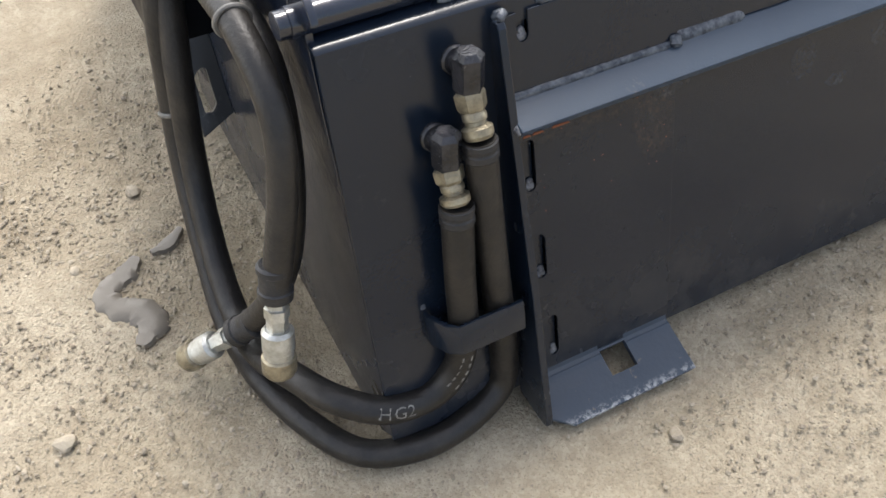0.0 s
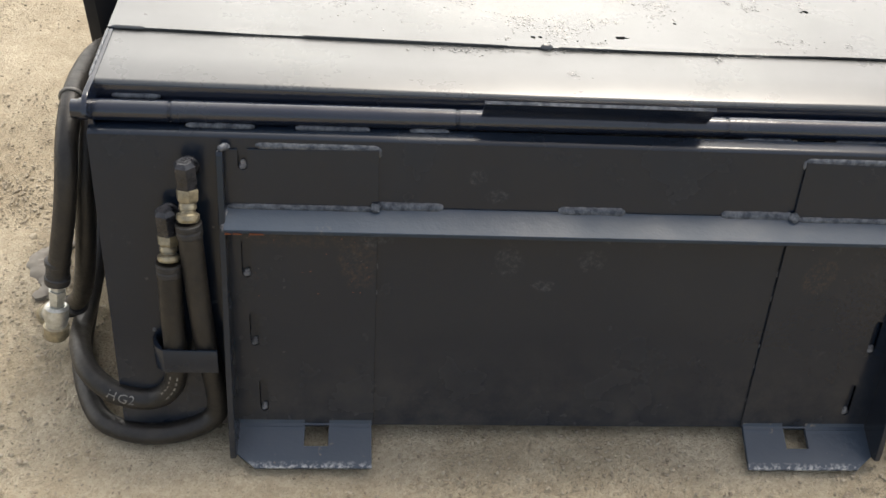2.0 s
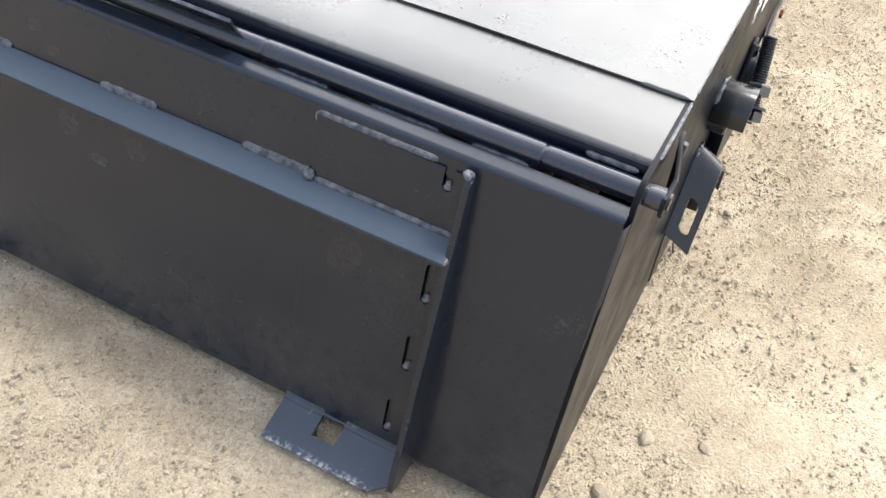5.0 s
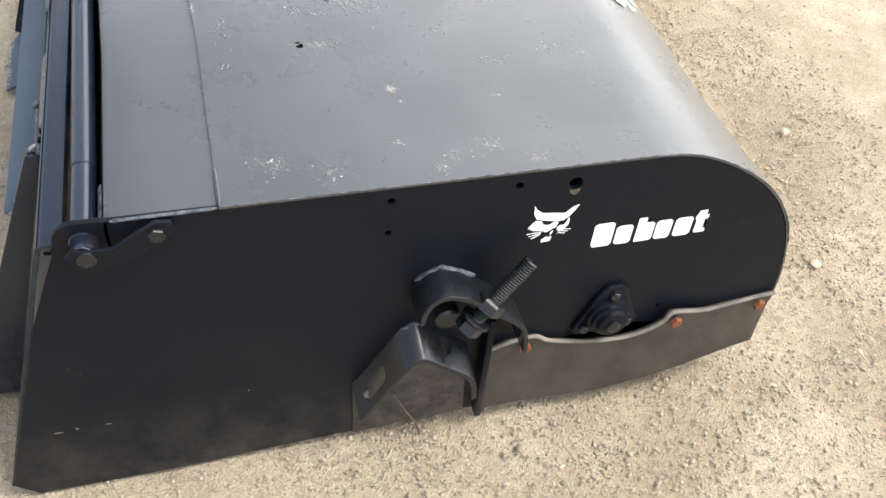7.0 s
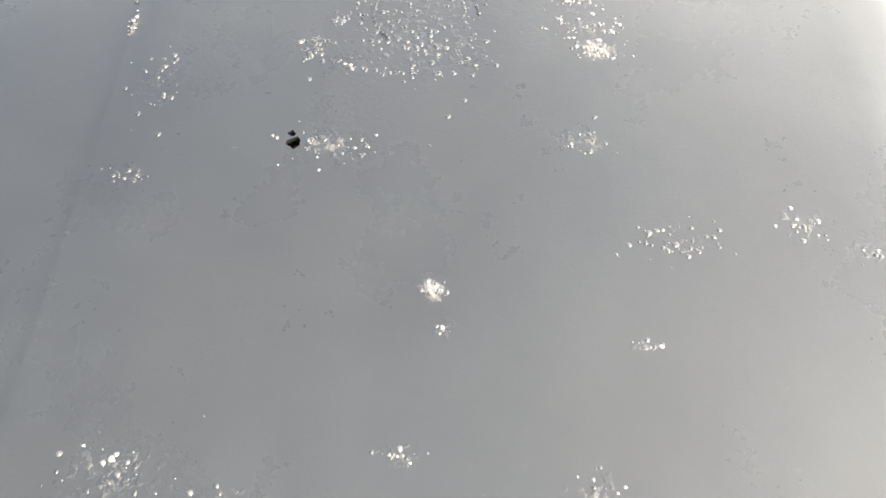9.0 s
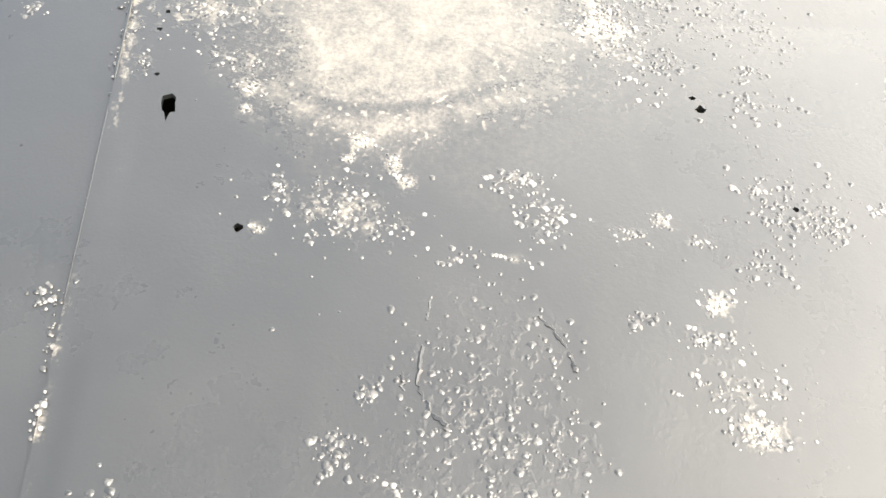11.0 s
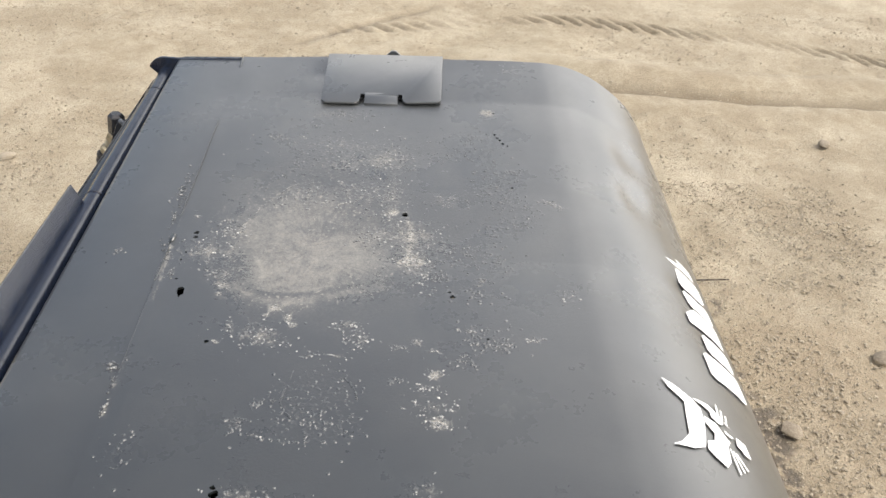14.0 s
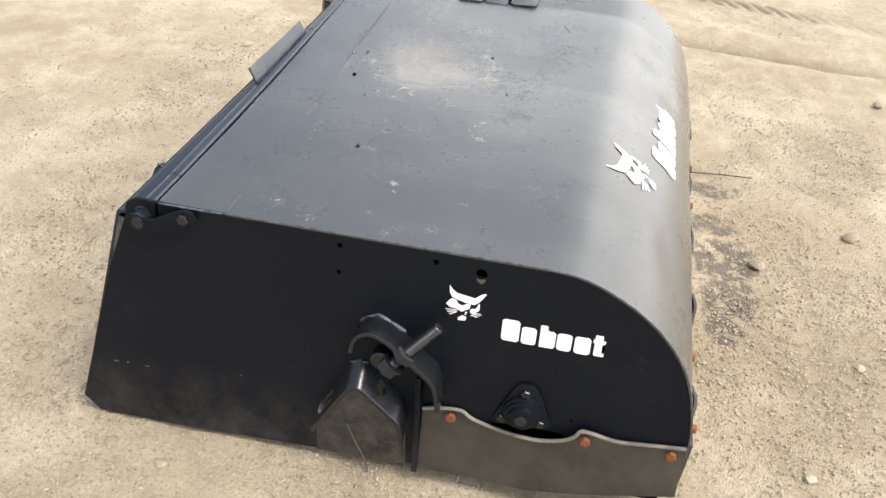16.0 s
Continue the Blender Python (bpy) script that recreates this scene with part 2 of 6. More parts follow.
def blister_paint():
    n = Nodes("flaking_paint")
    pale = n.tree.nodes.new("ShaderNodeAttribute")
    pale.attribute_name = "pale"
    c = n.mix(pale.outputs["Fac"], (0.018, 0.021, 0.021), (0.56, 0.54, 0.49))
    n.bump(n.noise(500.0, 2.0), 0.0005)
    n.bsdf.inputs["Specular IOR Level"].default_value = 1.0
    n.bsdf.inputs["Coat Weight"].default_value = 0.9
    n.bsdf.inputs["Coat Roughness"].default_value = 0.28
    return n.done(c, n.spread(pale.outputs["Fac"], 0.2, 0.7, 0.40, 0.60))


BLISTER = blister_paint()


def plain(name, base, other, rough, metal=0.0, scale=30.0, bump=0.0008):
    n = Nodes(name)
    c = n.mix(n.spread(n.noise(scale, 5.0, 0.65), 0.38, 0.68), base, other)
    r = n.spread(n.noise(scale * 3, 3.0), 0.3, 0.7, rough - 0.08, rough + 0.1)
    n.bump(n.noise(scale * 8, 3.0), bump)
    return n.done(c, r, metal)


WELD = plain("weld_bead", (0.024, 0.031, 0.043), (0.13, 0.14, 0.155), 0.15, 0.1, 70.0, 0.0010)
SHELF_DIRT = plain("rusty_dust", (0.075, 0.058, 0.040), (0.17, 0.095, 0.042), 0.75, 0.0, 26.0)
HOSE = plain("hose_rubber", (0.0075, 0.0068, 0.0062), (0.024, 0.020, 0.016), 0.46, 0.0, 24.0)
SLEEVE = plain("cloth_sleeve", (0.014, 0.0145, 0.016), (0.03, 0.028, 0.027), 0.5, 0.0, 60.0)
ZINC = plain("zinc_plating", (0.62, 0.62, 0.58), (0.34, 0.33, 0.28), 0.36, 0.75, 45.0)
BRASS = plain("dull_plated_brass", (0.40, 0.35, 0.24), (0.16, 0.135, 0.095), 0.36, 0.6, 45.0)
FITTING = plain("black_fitting", (0.012, 0.013, 0.016), (0.04, 0.04, 0.045), 0.18, 0.0, 40.0)
FLAP = plain("dusty_rubber", (0.019, 0.0175, 0.0145), (0.054, 0.048, 0.037), 0.5, 0.0, 7.0)
FLAP_EDGE = plain("worn_rubber_edge", (0.11, 0.10, 0.085), (0.22, 0.20, 0.165), 0.75, 0.0, 20.0)
RUST = plain("rusty_bolt", (0.22, 0.070, 0.028), (0.16, 0.05, 0.02), 0.7, 0.2, 80.0)
WHITE = plain("white_vinyl", (0.88, 0.88, 0.88), (0.82, 0.82, 0.81), 0.4, 0.0, 30.0, 0.0002)
PRINT = plain("pale_print", (0.24, 0.23, 0.21), (0.08, 0.075, 0.07), 0.6, 0.0, 90.0)
INSIDE = plain("rusty_inside", (0.05, 0.035, 0.025), (0.02, 0.016, 0.013), 0.8)
# black without reflection, standing in for the shade inside hollows
HOLLOW_SHADE = plain("hollow_shade", (0.004, 0.004, 0.004), (0.002, 0.002, 0.002), 0.9)
next(node for node in HOLLOW_SHADE.node_tree.nodes if node.type == "BSDF_PRINCIPLED").inputs["Specular IOR Level"].default_value = 0.0
BARE = plain("bare_weld", (0.20, 0.20, 0.205), (0.04, 0.042, 0.05), 0.3, 0.2, 140.0)
TIE = plain("cable_tie", (0.10, 0.095, 0.085), (0.2, 0.19, 0.17), 0.4)
TWIG = plain("dry_wire", (0.05, 0.04, 0.03), (0.09, 0.07, 0.05), 0.8)


def worn_paint():
    """Enamel of the feet: chipped to pale primer along the outer edge, with sand on it."""
    n = Nodes("chipped_enamel")
    sep = n.tree.nodes.new("ShaderNodeSeparateXYZ")
    n.link(n.pos, sep.inputs[0])
    edge = n.spread(sep.outputs["Y"], -0.250, -0.266)
    chips = n.math("MULTIPLY", n.spread(n.noise(120.0, 5.0, 0.7), 0.47, 0.60), edge)
    spots = n.spread(n.noise(34.0, 4.0, 0.6), 0.66, 0.74, 0.0, 0.8)
    # under chips and sand, the base is bluer: sky reflection painted in
    c = n.mix(chips, n.mix(spots, (0.031, 0.046, 0.068), (0.22, 0.18, 0.12)), (0.50, 0.50, 0.49))
    n.bump(n.noise(70.0, 3.0), 0.0012)
    return n.done(c, n.spread(n.noise(15.0), 0.3, 0.7, 0.3, 0.46))


FOOT = worn_paint()


def ground_dirt():
    """Compacted tan dirt with fine gravel, pale dust, damp stains beside the nose and darker wheel lines."""
    n = Nodes("packed_dirt")
    big, mid, fine = n.noise(0.9, 5.0, 0.6), n.noise(9.0, 6.0, 0.65), n.noise(140.0, 4.0, 0.7)
    c = n.mix(n.spread(big, 0.35, 0.68), (0.325, 0.268, 0.182), (0.42, 0.362, 0.260))
    c = n.mix(n.spread(mid, 0.42, 0.72, 0.0, 0.55), c, (0.50, 0.435, 0.315))
    c = n.mix(n.spread(n.noise(26.0, 5.0, 0.7), 0.52, 0.72, 0.0, 0.55), c, (0.25, 0.195, 0.13))
    patches = n.noise(2.6, 6.0, 0.68)
    c = n.mix(n.spread(patches, 0.47, 0.72, 0.0, 0.75), c, (0.58, 0.51, 0.385))
    c = n.mix(n.spread(patches, 0.48, 0.30, 0.0, 0.50), c, (0.27, 0.213, 0.140))
    v = n.add("ShaderNodeTexVoronoi", Scale=170.0)
    n.link(n.pos, v.inputs["Vector"])
    bw = n.tree.nodes.new("ShaderNodeRGBToBW")
    n.link(v.outputs["Color"], bw.inputs[0])
    c = n.mix(n.spread(bw.outputs[0], 0.25, 0.8, 0.30, 0.0), c, (0.20, 0.155, 0.10))
    brown = n.math("MULTIPLY", n.ellipse(0.95, 1.50, 1.0, 0.42, 0.3, 3.0), n.spread(big, 0.30, 0.60, 0.10, 0.36))
    c = n.mix(brown, c, (0.285, 0.215, 0.135))
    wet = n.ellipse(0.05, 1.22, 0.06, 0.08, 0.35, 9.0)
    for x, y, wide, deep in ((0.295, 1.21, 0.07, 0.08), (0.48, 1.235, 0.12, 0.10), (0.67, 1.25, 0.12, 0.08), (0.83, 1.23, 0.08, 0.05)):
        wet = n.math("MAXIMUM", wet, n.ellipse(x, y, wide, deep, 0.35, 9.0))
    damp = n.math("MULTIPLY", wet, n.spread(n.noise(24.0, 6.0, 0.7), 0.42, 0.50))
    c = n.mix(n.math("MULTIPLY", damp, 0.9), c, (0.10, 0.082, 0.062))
    # wheel marks: darker earth, with the shade of their hollows painted in
    rut_tone = n.tree.nodes.new("ShaderNodeAttribute")
    rut_tone.attribute_name = "rut_dark"
    c = n.mix(n.math("MULTIPLY", rut_tone.outputs["Fac"], n.spread(mid, 0.36, 0.56, 0.55, 1.0)), c, (0.16, 0.125, 0.085))
    speck = n.noise(330.0, 3.0, 0.6)
    c = n.mix(n.spread(speck, 0.57, 0.66, 0.0, 0.55), c, (0.17, 0.13, 0.085))
    b = n.bump(n.spread(v.outputs["Distance"], 0.0, 0.6, 1.0, 0.0), 0.0022, 0.6)
    b = n.bump(speck, 0.0030, 0.8, b)
    b = n.bump(mid, 0.016, 0.5, b)
    n.bump(fine, 0.0042, 0.7, b)
    return n.done(c, n.math("SUBTRACT", n.spread(fine, 0.3, 0.7, 0.82, 0.97), n.math("MULTIPLY", damp, 0.25)))


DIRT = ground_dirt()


def stone_mat():
    n = Nodes("gravel_stone")
    g = n.add("ShaderNodeNewGeometry")
    c = n.mix(g.outputs["Random Per Island"], (0.39, 0.335, 0.248), (0.185, 0.147, 0.102))
    c = n.mix(n.spread(n.noise(300.0, 3.0), 0.4, 0.7, 0.0, 0.4), c, (0.48, 0.43, 0.345))
    n.bump(n.noise(500.0, 3.0), 0.001)
    return n.done(c, 0.85)


STONE = stone_mat()


def wet_film():
    n = Nodes("muddy_water")
    c = n.mix(n.noise(40.0, 4.0), (0.15, 0.132, 0.108), (0.20, 0.178, 0.145))
    n.bump(n.noise(60.0, 3.0), 0.002, 0.5)
    n.bsdf.inputs["Specular IOR Level"].default_value = 0.3
    return n.done(c, 0.34)


PUDDLE = wet_film()


# ---- mesh helpers ----
def mesh_object(name, bm, material, smooth=28):
    bmesh.ops.recalc_face_normals(bm, faces=bm.faces)
    me = bpy.data.meshes.new(name)
    bm.to_mesh(me)
    bm.free()
    me.materials.append(material)
    if smooth:
        me.polygons.foreach_set("use_smooth", [True] * len(me.polygons))
        me.set_sharp_from_angle(angle=radians(smooth))
    return new(name, me)


def thing(name, at, label, category, **tags):
    ob = new(name)
    ob.location = at
    ob.empty_display_size = 0.1
    return tagged(ob, label, category, **tags)


def part(name, bm, material, parent, label="", smooth=28):
    ob = mesh_object(name, bm, material, smooth)
    return under(ob, parent, label)


def under(ob, parent, label=""):
    bpy.context.view_layer.update()
    ob.parent = parent
    ob.matrix_parent_inverse = parent.matrix_world.inverted()
    return tagged(ob, label)


def bevelled(bm, width, angle=40, segments=2):
    edges = [e for e in bm.edges if len(e.link_faces) == 2 and e.calc_face_angle(0) > radians(angle)]
    if width and edges:
        bmesh.ops.bevel(bm, geom=edges, offset=width, segments=segments, affect="EDGES", profile=0.5)
    return bm


def plate(points, offset, bevel=0.0, angle=40):
    """A closed outline (3D points in one plane) pushed through by the vector offset."""
    bm = bmesh.new()
    face = bm.faces.new([bm.verts.new(p) for p in points])
    top = bmesh.ops.extrude_face_region(bm, geom=[face])
    bmesh.ops.translate(bm, vec=offset, verts=[v for v in top["geom"] if isinstance(v, bmesh.types.BMVert)])
    bmesh.ops.recalc_face_normals(bm, faces=bm.faces)
    return bevelled(bm, bevel, angle)


def box(lo, hi, bevel=0.002):
    (a, b, c), (d, e, f) = lo, hi
    return plate([(a, b, c), (d, b, c), (d, e, c), (a, e, c)], (0, 0, f - c), bevel)


def join(*bms):
    out = bmesh.new()
    for bm in bms:
        me = bpy.data.meshes.new("joined")
        bm.to_mesh(me)
        bm.free()
        out.from_mesh(me)
        bpy.data.meshes.remove(me)
    return out


def smooth_line(points, per=8):
    """Catmull-Rom through the points."""
    p = [Vector(q) for q in points]
    p = [p[0] * 2 - p[1], *p, p[-1] * 2 - p[-2]]
    out = []
    for i in range(1, len(p) - 2):
        a, b, c, d = p[i - 1 : i + 3]
        for k in range(per):
            t = k / per
            out.append(0.5 * (2 * b + (c - a) * t + (2 * a - 5 * b + 4 * c - d) * t * t + (3 * b - a - 3 * c + d) * t**3))
    return [*out, p[-2]]


def frames_along(line):
    """A point, a tangent, a side and an up for each point, turning as little as they can."""
    out, side = [], None
    for i, p in enumerate(line):
        t = (line[min(i + 1, len(line) - 1)] - line[max(i - 1, 0)]).normalized()
        if side is None:
            side = t.orthogonal()
        side = (side - t * side.dot(t)).normalized()
        out.append((p, t, side, t.cross(side)))
    return out


def tube(line, radius, sides=16, cap=True):
    """A round bar along a line; radius may be a number or one for each point."""
    bm, rings = bmesh.new(), []
    for i, (p, t, s, u) in enumerate(frames_along([Vector(q) for q in line])):
        r = radius if isinstance(radius, (int, float)) else radius[i]
        rings.append([bm.verts.new(p + (s * math.cos(a) + u * math.sin(a)) * r) for a in np.linspace(0, 2 * math.pi, sides, endpoint=False)])
    for a, b in zip(rings, rings[1:]):
        for i in range(sides):
            bm.faces.new((a[i], a[(i + 1) % sides], b[(i + 1) % sides], b[i]))
    if cap:
        bm.faces.new(rings[0][::-1])
        bm.faces.new(rings[-1])
    return bm


def turned(a, b, profile, sides=20):
    """A turned part on the axis from a to b; profile: (share of the way, radius)."""
    a, b = Vector(a), Vector(b)
    line, radii = [], []
    for k, r in profile:
        line.append(a.lerp(b, k))
        radii.append(r)
    bm, rings = bmesh.new(), []
    t = (b - a).normalized()
    s = t.orthogonal().normalized()
    u = t.cross(s)
    for p, r in zip(line, radii):
        rings.append([bm.verts.new(p + (s * math.cos(w) + u * math.sin(w)) * max(r, 1e-4)) for w in np.linspace(0, 2 * math.pi, sides, endpoint=False)])
    for q, r in zip(rings, rings[1:]):
        for i in range(sides):
            bm.faces.new((q[i], q[(i + 1) % sides], r[(i + 1) % sides], r[i]))
    bm.faces.new(rings[0][::-1])
    bm.faces.new(rings[-1])
    return bm


def bent_strip(line, width, thickness, bevel=0.0015):
    """A flat bar bent along a line in the y-z plane, as wide as the vector along x."""
    pts = [Vector(p) for p in line]
    inner = []
    for i, p in enumerate(pts):
        t = (pts[min(i + 1, len(pts) - 1)] - pts[max(i - 1, 0)]).normalized()
        inner.append(p + Vector((0, t.z, -t.y)) * thickness)
    bm = bmesh.new()
    quads = []
    for x in (0, width):
        quads.append(([bm.verts.new(p + Vector((x, 0, 0))) for p in pts], [bm.verts.new(p + Vector((x, 0, 0))) for p in inner]))
    (o0, i0), (o1, i1) = quads
    for k in range(len(pts) - 1):
        bm.faces.new((o0[k], o0[k + 1], o1[k + 1], o1[k]))
        bm.faces.new((i0[k + 1], i0[k], i1[k], i1[k + 1]))
        bm.faces.new((o0[k + 1], o0[k], i0[k], i0[k + 1]))
        bm.faces.new((o1[k], o1[k + 1], i1[k + 1], i1[k]))
    bm.faces.new((o0[0], o1[0], i1[0], i0[0]))
    bm.faces.new((o1[-1], o0[-1], i0[-1], i1[-1]))
    bmesh.ops.recalc_face_normals(bm, faces=bm.faces)
    return bevelled(bm, bevel, 50)


def cut(ob, cutter, angle=22):
    """Cuts the shape of a bmesh out of a mesh object, for good."""
    tool = mesh_object("cutter", cutter, INSIDE, 0)
    mod = ob.modifiers.new("cut", "BOOLEAN")
    mod.operation, mod.solver, mod.object = "DIFFERENCE", "EXACT", tool
    fresh = bpy.data.meshes.new_from_object(ob.evaluated_get(bpy.context.evaluated_depsgraph_get()))
    ob.modifiers.clear()
    old, ob.data = ob.data, fresh
    bpy.data.meshes.remove(old)
    bpy.data.objects.remove(tool)
    fresh.polygons.foreach_set("use_smooth", [True] * len(fresh.polygons))
    fresh.set_sharp_from_angle(angle=radians(angle))
    return ob


def weld_bead(a, b, radius, seed, flat=0.6):
    """An uneven bead of weld from a to b."""
    rng = random.Random(seed)
    a, b = Vector(a), Vector(b)
    count = max(5, int((b - a).length / 0.006))
    line = [a.lerp(b, k / count) + Vector([rng.uniform(-1, 1) * radius * 0.06 for _ in range(3)]) for k in range(count + 1)]
    radii = [radius * (rng.uniform(0.90, 1.05) if 0 < k < count else 0.45) for k in range(count + 1)]
    bm = tube(line, radii, 14)
    way = (b - a).normalized()
    low = Vector((0, -0.8, 0.6))
    for v in bm.verts:
        near = a + way * (v.co - a).dot(way)
        v.co -= low * (v.co - near).dot(low) * (1 - flat)
    return bm


def hex_head(centre, way, radius, height, sides=6):
    c, w = Vector(centre), Vector(way).normalized()
    return turned(c, c + w * height, ((0, radius), (0.8, radius), (1, radius * 0.86)), sides)


# ---- the plan of the sweeper ----
XL, XR = 0.03, 1.55
SLOPE = 0.292
BACK_N = Vector((0, -1, SLOPE)).normalized()


def back(x, z, off=0.0):
    """A place on the sloping back plate, or off metres out from it."""
    return Vector((x, -0.187 + SLOPE * z, z)) + BACK_N * off


NOSE = smooth_line([(0, 0.79, 0.571), (0, 0.83, 0.5665), (0, 0.87, 0.5545), (0, 0.91, 0.535), (0, 0.95, 0.510), (0, 0.985, 0.481), (0, 1.015, 0.448),
                    (0, 1.04, 0.410), (0, 1.06, 0.365), (0, 1.074, 0.315), (0, 1.083, 0.262), (0, 1.086, 0.205)], 4)

# ---- ground ----
def ground():
    fine_x = np.r_[np.arange(-2.6, -2.3, 0.05), np.arange(-2.3, -1.1, 0.016), np.arange(-1.1, 3.3, 0.035)]
    fine_y = np.r_[np.arange(-2.2, 0, 0.035), np.arange(0, 2.7, 0.016), np.arange(2.7, 3.4, 0.035)]
    far = np.array([0.2, 0.6, 1.5, 4, 10, 30, 90, 250, 700])
    xs = np.r_[fine_x[0] - far[::-1], fine_x, fine_x[-1] + far]
    ys = np.r_[fine_y[0] - far[::-1], fine_y, fine_y[-1] + far]
    gx, gy = np.meshgrid(xs, ys, indexing="ij")
    z = np.zeros_like(gx)
    for i in range(gx.shape[0]):
        for j in range(gx.shape[1]):
            x, y = float(gx[i, j]), float(gy[i, j])
            if abs(x) < 4 and abs(y) < 5:
                z[i, j] = 0.009 * noise.noise((x * 3.1, y * 3.1, 0.3)) + 0.006 * noise.noise((x * 9, y * 9, 4.0)) + 0.003 * noise.noise((x * 21, y * 21, 1.0)) - 0.004
    # wheel marks that cross the yard beyond the far end, one with tread lugs
    # how dark each mark is coloured: earth tone plus painted shade
    rut_dark = np.zeros_like(z)
    mid = np.interp(gy, [0.2, 0.84, 1.13, 1.6, 1.99, 2.6], [-1.86, -2.06, -2.10, -2.03, -1.89, -1.66])
    away = gx - mid
    lug = np.clip(np.sin((gy - away * 0.9) / 0.082 * 2 * math.pi) * 2.2, -1, 1) * 0.5 + 0.5
    band = np.exp(-((away / 0.055) ** 4)) * np.clip((gy - 0.1) * 3, 0, 1)
    worn_out = np.clip(0.75 + 0.6 * np.sin(gy * 5.2 + 0.8), 0.15, 1)
    z += (-0.026 * lug + 0.008) * band * worn_out
    rut_dark = np.maximum(rut_dark, lug * band * worn_out)
    away = gx - np.interp(gy, [0.9, 1.17, 1.5, 1.83, 2.2, 3.0], [-1.42, -1.36, -1.30, -1.28, -1.27, -1.22])
    seen = np.clip((gy - 0.6) * 2, 0, 1)
    z += (-0.030 * np.exp(-((away / 0.04) ** 2)) + 0.030 * np.exp(-(((away + 0.17) / 0.08) ** 2)) + 0.012 * np.exp(-(((away - 0.12) / 0.06) ** 2))) * seen
    rut_dark = np.maximum(rut_dark, 0.8 * np.exp(-((away / 0.035) ** 2)) * seen)
    away = (gx + 1.96) * 0.72 + (gy - 0.32) * 0.69
    seen = np.exp(-(((gy - 0.3) / 0.3) ** 4))
    z += -0.012 * np.exp(-((away / 0.022) ** 2)) * seen
    rut_dark = np.maximum(rut_dark, 0.8 * np.exp(-((away / 0.022) ** 2)) * seen)
    under_it = (gx > 0) & (gx < 1.6) & (gy > -0.3) & (gy < 1.12)
    z = np.where(under_it, np.minimum(z, -0.001), z)
    count = len(ys)
    verts = np.stack([gx, gy, z], -1).reshape(-1, 3)
    faces = [(i * count + j, (i + 1) * count + j, (i + 1) * count + j + 1, i * count + j + 1) for i in range(len(xs) - 1) for j in range(count - 1)]
    me = bpy.data.meshes.new("ground")
    me.from_pydata(verts.tolist(), [], faces)
    me.materials.append(DIRT)
    me.attributes.new("rut_dark", "FLOAT", "POINT").data.foreach_set("value", rut_dark.ravel().astype(np.float32))
    me.polygons.foreach_set("use_smooth", [True] * len(me.polygons))
    return tagged(new("ground", me), "compacted tan dirt yard with fine gravel", "ground", kind="structure")


ground()


def stone_shape():
    bm = bmesh.new()
    bmesh.ops.create_icosphere(bm, subdivisions=1, radius=1.0)
    v = np.array([p.co[:] for p in bm.verts])
    f = np.array([[p.index for p in q.verts] for q in bm.faces])
    bm.free()
    return v, f


def gravel(count, rng):
    """Loose small stones, thicker in drifts, as one sheet of stuff."""
    v, f = stone_shape()
    keep = []
    while len(keep) < count:
        x, y = (rng.uniform(-2.3, 3.0), rng.uniform(-1.5, 2.7)) if rng.random() < 0.5 else (rng.uniform(-0.6, 2.3), rng.uniform(-0.9, 1.8))
        thick = 0.5 + 0.9 * noise.noise((x * 1.7, y * 1.7, 7.0)) + 0.35 * noise.noise((x * 6, y * 6, 2.0))
        if x > 1.5:
            thick += 0.3
        if rng.random() < thick and not (0.05 < x < 1.52 and -0.17 < y < 1.05):
            keep.append((x, y))
    keep = np.array(keep)
    size = np.clip(np.random.lognormal(math.log(0.0017), 0.48, count), 0.0010, 0.0044)
    turn = np.random.uniform(0, 2 * math.pi, count)
    stretch = np.stack([np.random.uniform(0.8, 1.5, count), np.random.uniform(0.7, 1.1, count), np.random.uniform(0.45, 0.8, count)], -1)
    rough = v[None] * (1 + np.random.uniform(-0.22, 0.22, (count, len(v), 1))) * stretch[:, None] * size[:, None, None]
    c, s = np.cos(turn)[:, None], np.sin(turn)[:, None]
    out = np.stack([rough[..., 0] * c - rough[..., 1] * s + keep[:, :1], rough[..., 0] * s + rough[..., 1] * c + keep[:, 1:], rough[..., 2] + size[:, None] * 0.15], -1)
    faces = (f[None] + (np.arange(count) * len(v))[:, None, None]).reshape(-1, 3)
    me = bpy.data.meshes.new("gravel")
    me.from_pydata(out.reshape(-1, 3).tolist(), [], faces.tolist())
    me.materials.append(STONE)
    return tagged(new("gravel", me), "scattered small tan gravel on the dirt", "gravel", kind="stuff")


gravel(105000, random.Random(5))


def stone(x, y, size, seed, flat=0.6):
    rng = random.Random(seed)
    bm = bmesh.new()
    bmesh.ops.create_icosphere(bm, subdivisions=2, radius=size)
    for p in bm.verts:
        k = 1 + 0.35 * noise.noise(p.co / size * 0.9 + Vector((seed * 3.1, 0, 0)))
        p.co = Vector((p.co.x * k * 1.2, p.co.y * k, p.co.z * k * flat))
    bmesh.ops.rotate(bm, verts=bm.verts, matrix=Matrix.Rotation(rng.uniform(0, 6.28), 3, "Z"))
    ob = mesh_object("stone", bm, STONE, 25)
    ob.location = (x, y, size * flat * 0.45)
    tagged(ob, "pale tan stone lying loose on the dirt", "stone", group="loose stones")


